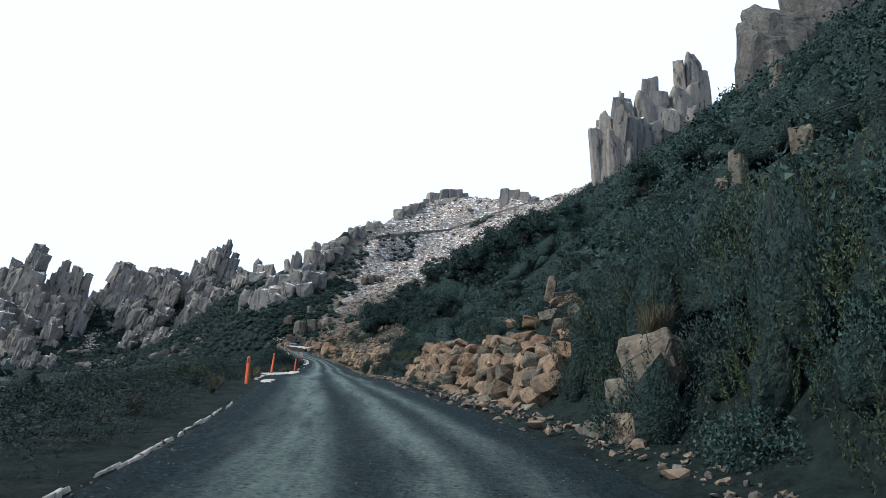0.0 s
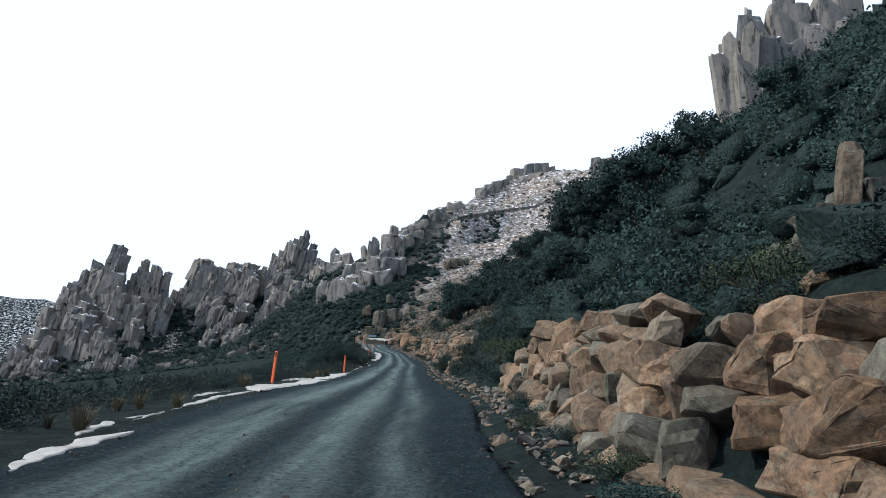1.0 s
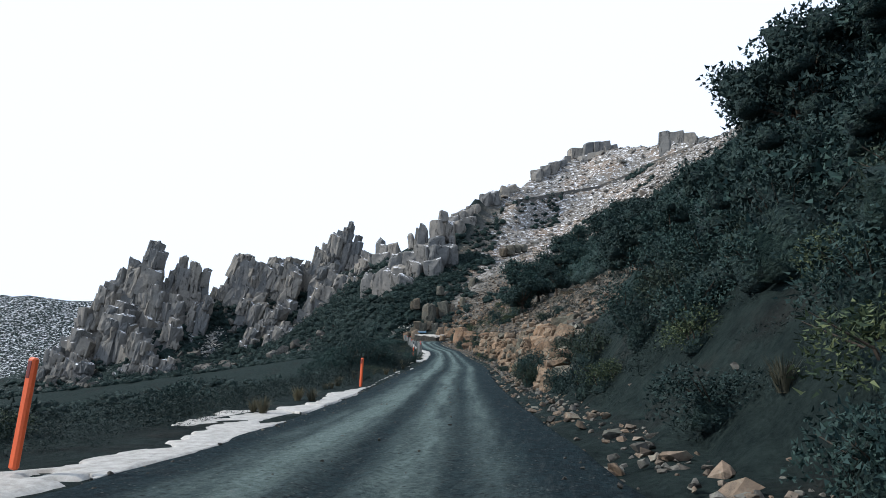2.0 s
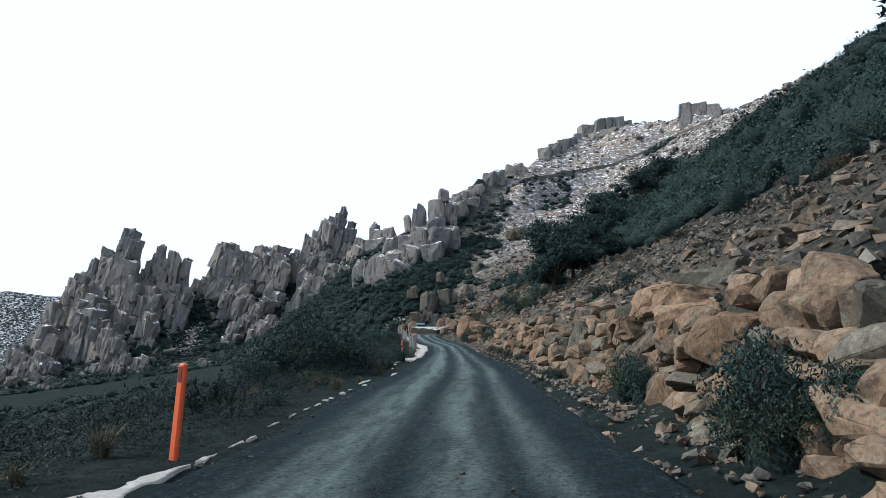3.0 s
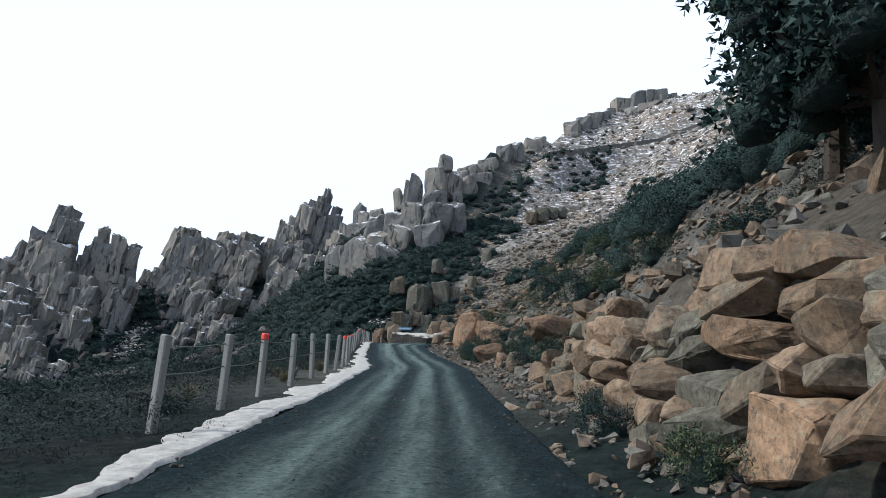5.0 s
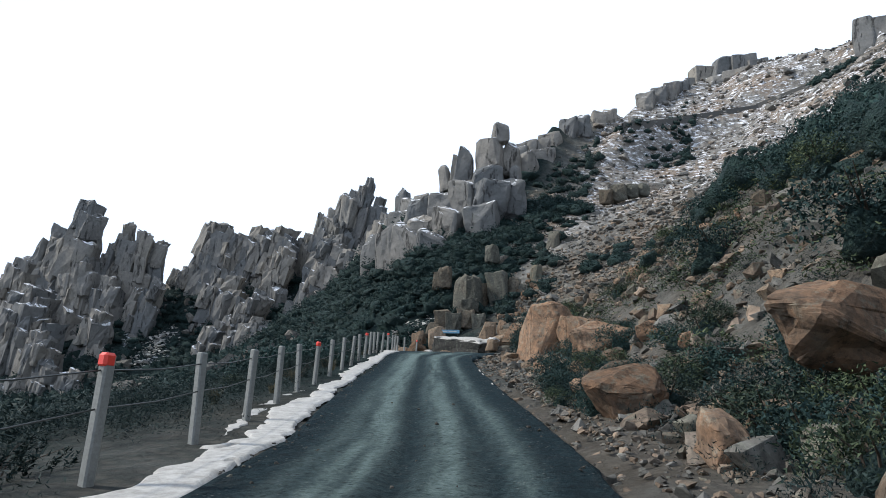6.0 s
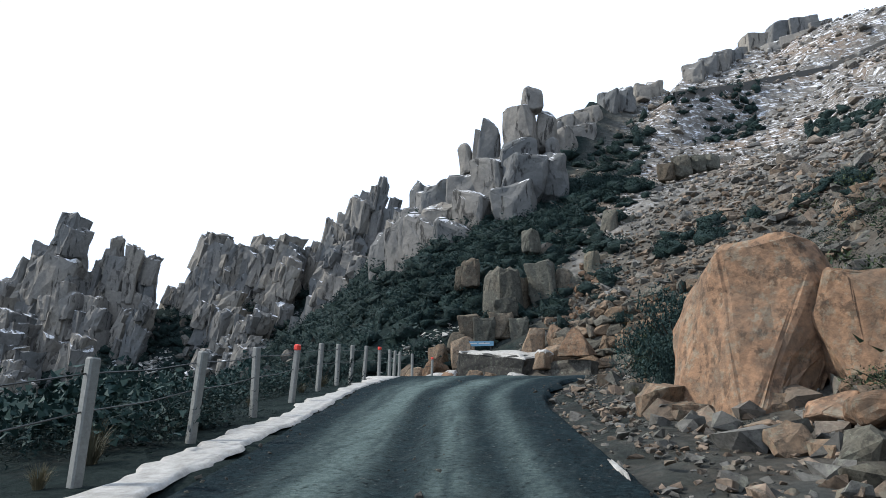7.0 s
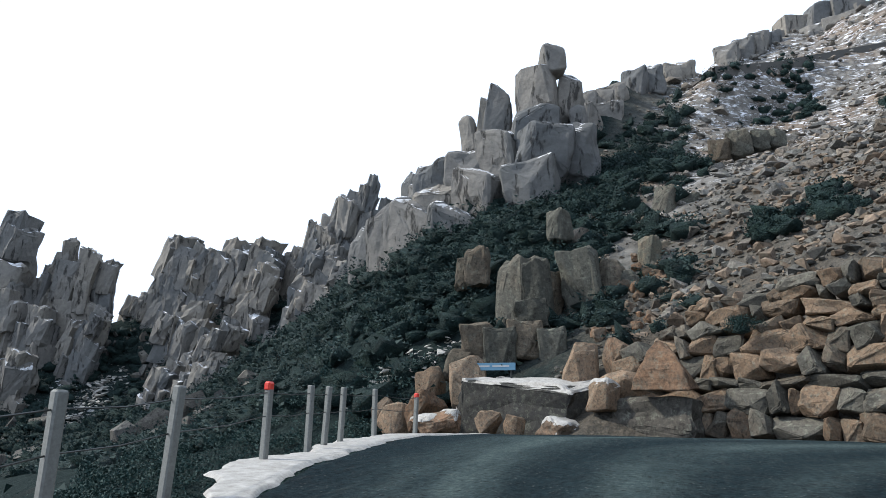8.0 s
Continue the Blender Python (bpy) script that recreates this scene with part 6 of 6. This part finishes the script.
def grass_thing(seed):
    rng = np.random.default_rng(seed)
    root = thing("grass_tuft", (66, -66, 0), "tuft of dry straw-coloured grass", "grass", "grass tufts")
    n = 170
    a, r = rng.uniform(0, 6.28, n), rng.uniform(0, 0.1, n)
    foot = np.stack([np.cos(a) * r, np.sin(a) * r, 0 * a], 1)
    out = rng.uniform(0.1, 0.42, n)
    tip = np.stack([np.cos(a) * out, np.sin(a) * out, rng.uniform(0.2, 0.55, n)], 1)
    side = np.stack([-np.sin(a), np.cos(a), 0 * a], 1) * 0.006
    mid = (foot + tip) / 2 + np.array([0, 0, 0.09])
    V = np.stack([foot - side, foot + side, mid + side * 0.8, mid - side * 0.8, tip], 1).reshape(-1, 3)
    F = [f for k in range(n) for f in ([5 * k, 5 * k + 1, 5 * k + 2, 5 * k + 3], [5 * k + 3, 5 * k + 2, 5 * k + 4])]
    ob = new("blade", arrays_mesh("blade", V, F, M_DRYGRASS))
    ob.parent = root
    return root


TUFTS = [grass_thing(880 + k) for k in range(3)]
for k in range(90):
    if k % 3 == 1:
        y = rng.uniform(4, 146)
        q, _a = bank_place(y if not 62 < y < 80 else y + 24, rng.uniform(0.9, 3.2))
    else:
        y = rng.uniform(6, 160)
        q = Vector((float(smooth(y, EY, EL)) - (1.2 if y > 98 else 0.45) - rng.uniform(0, 1.2) - max(y - 146, 0) * 0.15, y, 0))
    ob = copy_thing(TUFTS[k % 3], Matrix.Identity(4))
    sc = rng.uniform(0.35, 0.85)
    ob.matrix_basis = Matrix.Translation((q.x, q.y, ground_height(q.x, q.y) - 0.02)) @ Matrix.Rotation(k * 1.9, 4, "Z") @ size(sc, sc, sc)
for k, (x, y, z, sc) in enumerate([(3.85, 10.9, 0.85, 0.9), (4.1, 11.0, 0.95, 1.0), (4.0, 11.2, 1.0, 0.9), (3.7, 11.1, 0.5, 0.6)]):     # tan grass over the bare rock
    ob = copy_thing(TUFTS[k % 3], Matrix.Identity(4))
    ob.matrix_basis = Matrix.Translation((x, y, z)) @ Matrix.Rotation(k * 1.9, 4, "Z") @ size(sc, sc, sc)
for b in TUFTS:
    b.location = (66 + TUFTS.index(b), -66, ground_height(66 + TUFTS.index(b), -66))

# ---- marker poles ----


def marker_pole(x, y, z, lean=0.0):
    root = thing("marker_pole", (x, y, z), "orange painted roadside snow pole on the verge", "marker pole", "marker poles")
    root.rotation_euler = (0, radians(lean), -0.25)
    bm = bmesh.new()
    box(bm, Matrix.Translation((0, 0, 0.47)) @ size(0.105, 0.07, 1.10), 0.02)
    part("shaft", bm, M_POLE, root)
    bm = bmesh.new()
    box(bm, Matrix.Translation((0, -0.034, 0.90)) @ size(0.055, 0.012, 0.17), 0.004)
    part("reflector", bm, M_BAND, root, "dark reflector strip")
    return root


for x, y, z, lean in ((-5.55, 23.1, 0.02, 0), (-9.5, 42.0, 1.5, 5), (-12.2, 60.6, 2.46, 2), (-18.7, 93.2, 5.0, 0)):
    marker_pole(x, y, z, lean)

# ---- fence along the drop ----
fence = thing("fence", (0, 0, 0), "wire fence of pale concrete posts above the drop", "fence", "", "")


def fence_line(y):
    if y <= 146:
        return float(smooth(y, EY, EL)) - 0.95
    return float(smooth(np.interp(y, _b[:5, 1], np.arange(5)), np.arange(len(_b)), _b[:, 0])) - 0.85


bm = bmesh.new()
box(bm, Matrix.Translation((0, 0, 0.42)) @ size(0.108, 0.10, 1.30), 0.016)
roughen(bm, 1, 0.006, 0.2, 3)
POST_MESH = mesh_of("post", bm, M_POST)
bm = bmesh.new()
box(bm, Matrix.Translation((0, -0.01, 1.02)) @ size(0.122, 0.118, 0.13), 0.025)
CAP_MESH = mesh_of("reflector", bm, M_RED)
rng = np.random.default_rng(52)
posts = []
POST_Y = [97.0, 99.3] + [125.9 + 2.457 * k for k in range(-10, 9)] + [147.4, 150.45, 152.6, 153.65, 154.8, 157.2, 160.2]
for k, y in enumerate(POST_Y, -12):
    x, z = fence_line(y), float(road_z(y)) + 0.02
    p = new("post", POST_MESH)
    p.parent = fence
    p.matrix_basis = Matrix.Translation((x, y, z)) @ Euler((rng.normal(0, 0.02), rng.normal(0.03, 0.035), rng.normal(-0.3, 0.1))).to_matrix().to_4x4()
    if k % 5 == 0:
        c = new("reflector", CAP_MESH)
        c.parent = p
        tagged(c, "red reflector cap")
    posts.append((x, y, z))
for high in (0.60, 0.93):
    bm = bmesh.new()
    for (xa, ya, za), (xb, yb, zb) in zip(posts, posts[1:]):
        a, b = Vector((xa, ya, za + high)), Vector((xb, yb, zb + high))
        mid = (a + b) / 2 - Vector((0, 0, 0.03))
        rod(bm, a, mid, 0.008, None, 5)
        rod(bm, mid, b, 0.008, None, 5)
    part("wire", bm, M_WIRE, fence)

# ---- snow lying by the road ----


def snow_strip(y0, y1, offset, wide, seed, gaps=0.0, thick=0.05, right=False, step=0.14):
    """Old snow along the road's edge, ragged, broken by gaps and holes."""
    ys = np.arange(y0, y1, step)
    if right:
        ex = smooth(ys, EY, ER)
    else:
        t = np.interp(ys, _b[:4, 1], np.arange(4))
        ex = np.where(ys <= 146, smooth(ys, EY, EL), smooth(t, np.arange(len(_b)), _b[:, 0]))
    side = 1 if right else -1
    w = wide * np.clip(0.85 + 0.5 * grain_noise(ys, ys * 0, 2.1, seed) + 0.25 * grain_noise(ys, ys * 0, 0.5, seed + 1) + 0.12 * grain_noise(ys, ys * 0, 0.19, seed + 7), 0.05, 2)
    w *= np.clip((ys - y0) / 1.0, 0.05, 1) * np.clip((y1 - ys) / 1.0, 0.05, 1)
    inner = ex + side * (offset + 0.09 * grain_noise(ys, ys * 0 + 5, 1.3, seed + 3) + 0.06 * grain_noise(ys, ys * 0 + 5, 0.45, seed + 5) + 0.04 * grain_noise(ys, ys * 0 + 9, 0.17, seed + 4))
    us = np.linspace(0, 1, 15)
    X = inner[:, None] + side * w[:, None] * us[None]
    Y = ys[:, None] + 0 * X
    hump = np.sin(np.pi * np.clip(us, 0.02, 0.98))[None] ** 0.5
    Z = road_z(np.minimum(Y, 165)) + (0.008 if offset < 0.2 else -0.02) + thick * hump * (0.55 + 0.35 * grain_noise(X, Y, 0.3, seed) + 0.25 * grain_noise(X, Y, 0.12, seed + 1)) - 0.04 * ((us == 0) | (us == 1))[None]
    hole = grain_noise(X, Y, 0.55, seed + 6) * 0.6 + grain_noise(X, Y, 0.2, seed + 8) * 0.4 + 0.9 * grain_noise(ys, ys * 0, 1.9, seed + 2)[:, None] * min(1, gaps + 0.5)
    keep = hole > gaps * 1.6 - 0.95 - 0.3 * hump
    Z = np.where(keep, Z, Z - 0.08)
    i = np.arange(X.size).reshape(X.shape)
    ok = (keep[:-1, :-1] | keep[1:, 1:] | keep[1:, :-1] | keep[:-1, 1:]).ravel()
    q = np.stack([i[:-1, :-1], i[:-1, 1:], i[1:, 1:], i[1:, :-1]], -1).reshape(-1, 4)[ok]
    if side < 0:
        q = q[:, ::-1]
    ob = new("snow_patch", arrays_mesh("snow_patch", np.stack([X, Y, Z], -1).reshape(-1, 3), q, M_SNOW))
    ob.data.polygons.foreach_set("use_smooth", np.ones(len(q), bool))
    return tagged(ob, "old grainy snow lying along the edge of the road", "snow", "snow patches", "stuff")


def snow_blot(y, out, length, wide, seed, thick=0.03):
    """A small ragged patch of thin snow, out metres beyond the road's left edge."""
    a = np.linspace(0, 2 * np.pi, 41)[:-1]
    r = 0.68 + 0.42 * grain_noise(np.cos(a) * 2, np.sin(a) * 2, 0.9, seed) + 0.3 * grain_noise(np.cos(a) * 2, np.sin(a) * 2, 0.25, seed + 2)
    lean = float(smooth(y + 0.5, EY, EL) - smooth(y - 0.5, EY, EL))
    cx = float(smooth(y, EY, EL)) - out
    low = -0.024 if out > 0.05 else 0.0
    V = [(cx, y, float(road_z(y)) + thick + low)]
    for f, dz in ((0.4, thick), (0.75, thick * 0.8), (1.0, -0.05)):
        u, v = np.cos(a) * r * f * wide / 2, np.sin(a) * r * f * length / 2
        X, Y = cx + u + lean * v, y + v
        V += np.stack([X, Y, road_z(Y) + low + dz * (1 + 0.5 * grain_noise(X, Y, 0.15, seed))], 1).tolist()
    F = [[0, 1 + k, 1 + (k + 1) % 40] for k in range(40)]
    F += [[1 + 40 * j + k, 41 + 40 * j + k, 41 + 40 * j + (k + 1) % 40, 1 + 40 * j + (k + 1) % 40] for j in range(2) for k in range(40)]
    ob = new("snow_patch", arrays_mesh("snow_patch", V, F, M_SNOW))
    ob.data.polygons.foreach_set("use_smooth", np.ones(len(F), bool))
    return tagged(ob, "small remnant of old snow on the gravel verge", "snow", "snow patches", "stuff")


rng = np.random.default_rng(91)
for y0, y1, n, low, high, out in ((4, 15, 15, 0.04, 0.08, 0.0), (60, 68, 7, 0.06, 0.16, 0.2)):
    for k in range(n):
        y = y0 + (y1 - y0) * (k + rng.uniform(0.1, 0.9)) / n
        snow_blot(y, out + rng.uniform(-0.04, 0.06), rng.uniform(0.4, 1.3), rng.uniform(low, high), 200 + k * 3 + y0, 0.006)
for k, (y, out, length, w) in enumerate([(68.65, 0.63, 0.9, 0.22), (68.6, 0.2, 0.5, 0.2), (69.2, 0.18, 0.5, 0.2), (70.9, 0.2, 0.6, 0.16), (72.0, 0.21, 0.7, 0.16), (75.5, 0.38, 3.6, 0.24), (74.0, 0.12, 0.8, 0.2), (80.3, -0.03, 2.0, 0.4), (81.9, 0.84, 1.4, 0.25), (83.6, 0.5, 1.2, 0.3)]):
    snow_blot(y, out, length, w, 300 + 7 * k, 0.008)
for y0, y1, out, wide, gaps in ((24.2, 27.3, -0.3, 0.42, 0.3), (26.7, 29.8, 0.42, 0.42, 0.0), (28.8, 32.0, 0.3, 0.12, 0.3), (31.8, 38.8, 0.32, 0.20, 0.12), (34.2, 38.2, 0.85, 0.3, 0.15),
                                (38.2, 43.6, 0.12, 1.25, 0.12), (42.0, 47.8, -0.12, 0.95, 0.1), (46.0, 51.0, 0.3, 1.35, 0.1), (49.6, 57.6, 0.0, 0.75, 0.1), (56.6, 60.4, 0.2, 0.5, 0.25),
                                (86.0, 90.6, 0.72, 0.36, 0.2), (88.6, 92.6, 0.1, 0.9, 0.08), (92.0, 102.5, 0.0, 0.6, 0.1)):
    snow_strip(y0, y1, out, wide, int(y0 * 7), gaps, 0.022, False, 0.08)
snow_strip(101, 124.5, 0.0, 0.64, 63, 0.08, 0.012, False, 0.07)
snow_strip(117, 124, 0.95, 0.3, 66, 0.2, 0.02, False, 0.08)
snow_strip(123.5, 146.5, 0.08, 0.6, 64, 0.08, 0.012, False, 0.07)
snow_strip(145.5, 164, -0.02, 1.0, 65, 0.05, 0.02, False, 0.08)
for k in range(7):           # thin remnants along the inner edge
    y = 123 + 1.6 * k
    snow_blot(y, -(float(smooth(y, EY, ER) - smooth(y, EY, EL)) - 0.12), 1.2, 0.07, 500 + 5 * k, 0.008)


def snow_on(ob, seed, least=0.62, cover=0.0, thick=0.07):
    """Snow on the upward faces of a rock, following them."""
    bm = bmesh.new()
    bm.from_mesh(ob.data)
    bm.transform(ob.matrix_basis)
    bm.normal_update()
    gone = [f for f in bm.faces if f.normal.z < least or noise.noise(f.calc_center_median() * 1.1 + Vector((seed, 0, 0))) < cover]
    bmesh.ops.delete(bm, geom=gone, context="FACES")
    if not bm.faces:
        bm.free()
        return None
    bmesh.ops.triangulate(bm, faces=bm.faces)
    bmesh.ops.subdivide_edges(bm, edges=bm.edges, cuts=1, use_grid_fill=True)
    rim = {v for e in bm.edges if e.is_boundary for v in e.verts}
    for v in bm.verts:
        v.co.z += 0.012 if v in rim else thick * (1 + 0.5 * noise.noise(v.co * 2.0))
    for f in bm.faces:
        f.smooth = True
    cap = new("snow_patch", mesh_of("snow_patch", bm, M_SNOW))
    return tagged(cap, "thin pale snow lying on top of a rock", "snow", "snow patches", "stuff")


snow_on(CAPPED, 3, 0.55, -0.35, 0.10)
for k, ob in enumerate(BEND_ROCKS):
    if k in (0, 3, 4):
        snow_on(ob, k, 0.6, -0.3, 0.08)

# ---- small blue board behind the flat boulder ----
board = thing("sign_board", (-37.4, 171.6, 13.0), "small faded blue board on two thin posts", "sign")
for dx in (-0.75, 0.75):
    bm = bmesh.new()
    rod(bm, (dx, 0, -1.2), (dx, 0, 1.45), 0.04)
    part("post", bm, M_WIRE, board)
bm = bmesh.new()
box(bm, Matrix.Translation((0, -0.05, 1.2)) @ size(1.9, 0.04, 0.32), 0.008)
panel = part("panel", bm, M_BLUE, board, "blue board")
for k, w in enumerate((0.5, 0.75)):
    bm = bmesh.new()
    box(bm, Matrix.Translation((-0.45 + 0.75 * k, -0.075, 1.22)) @ size(w, 0.006, 0.07))
    part("bar", bm, M_STEEL, panel)
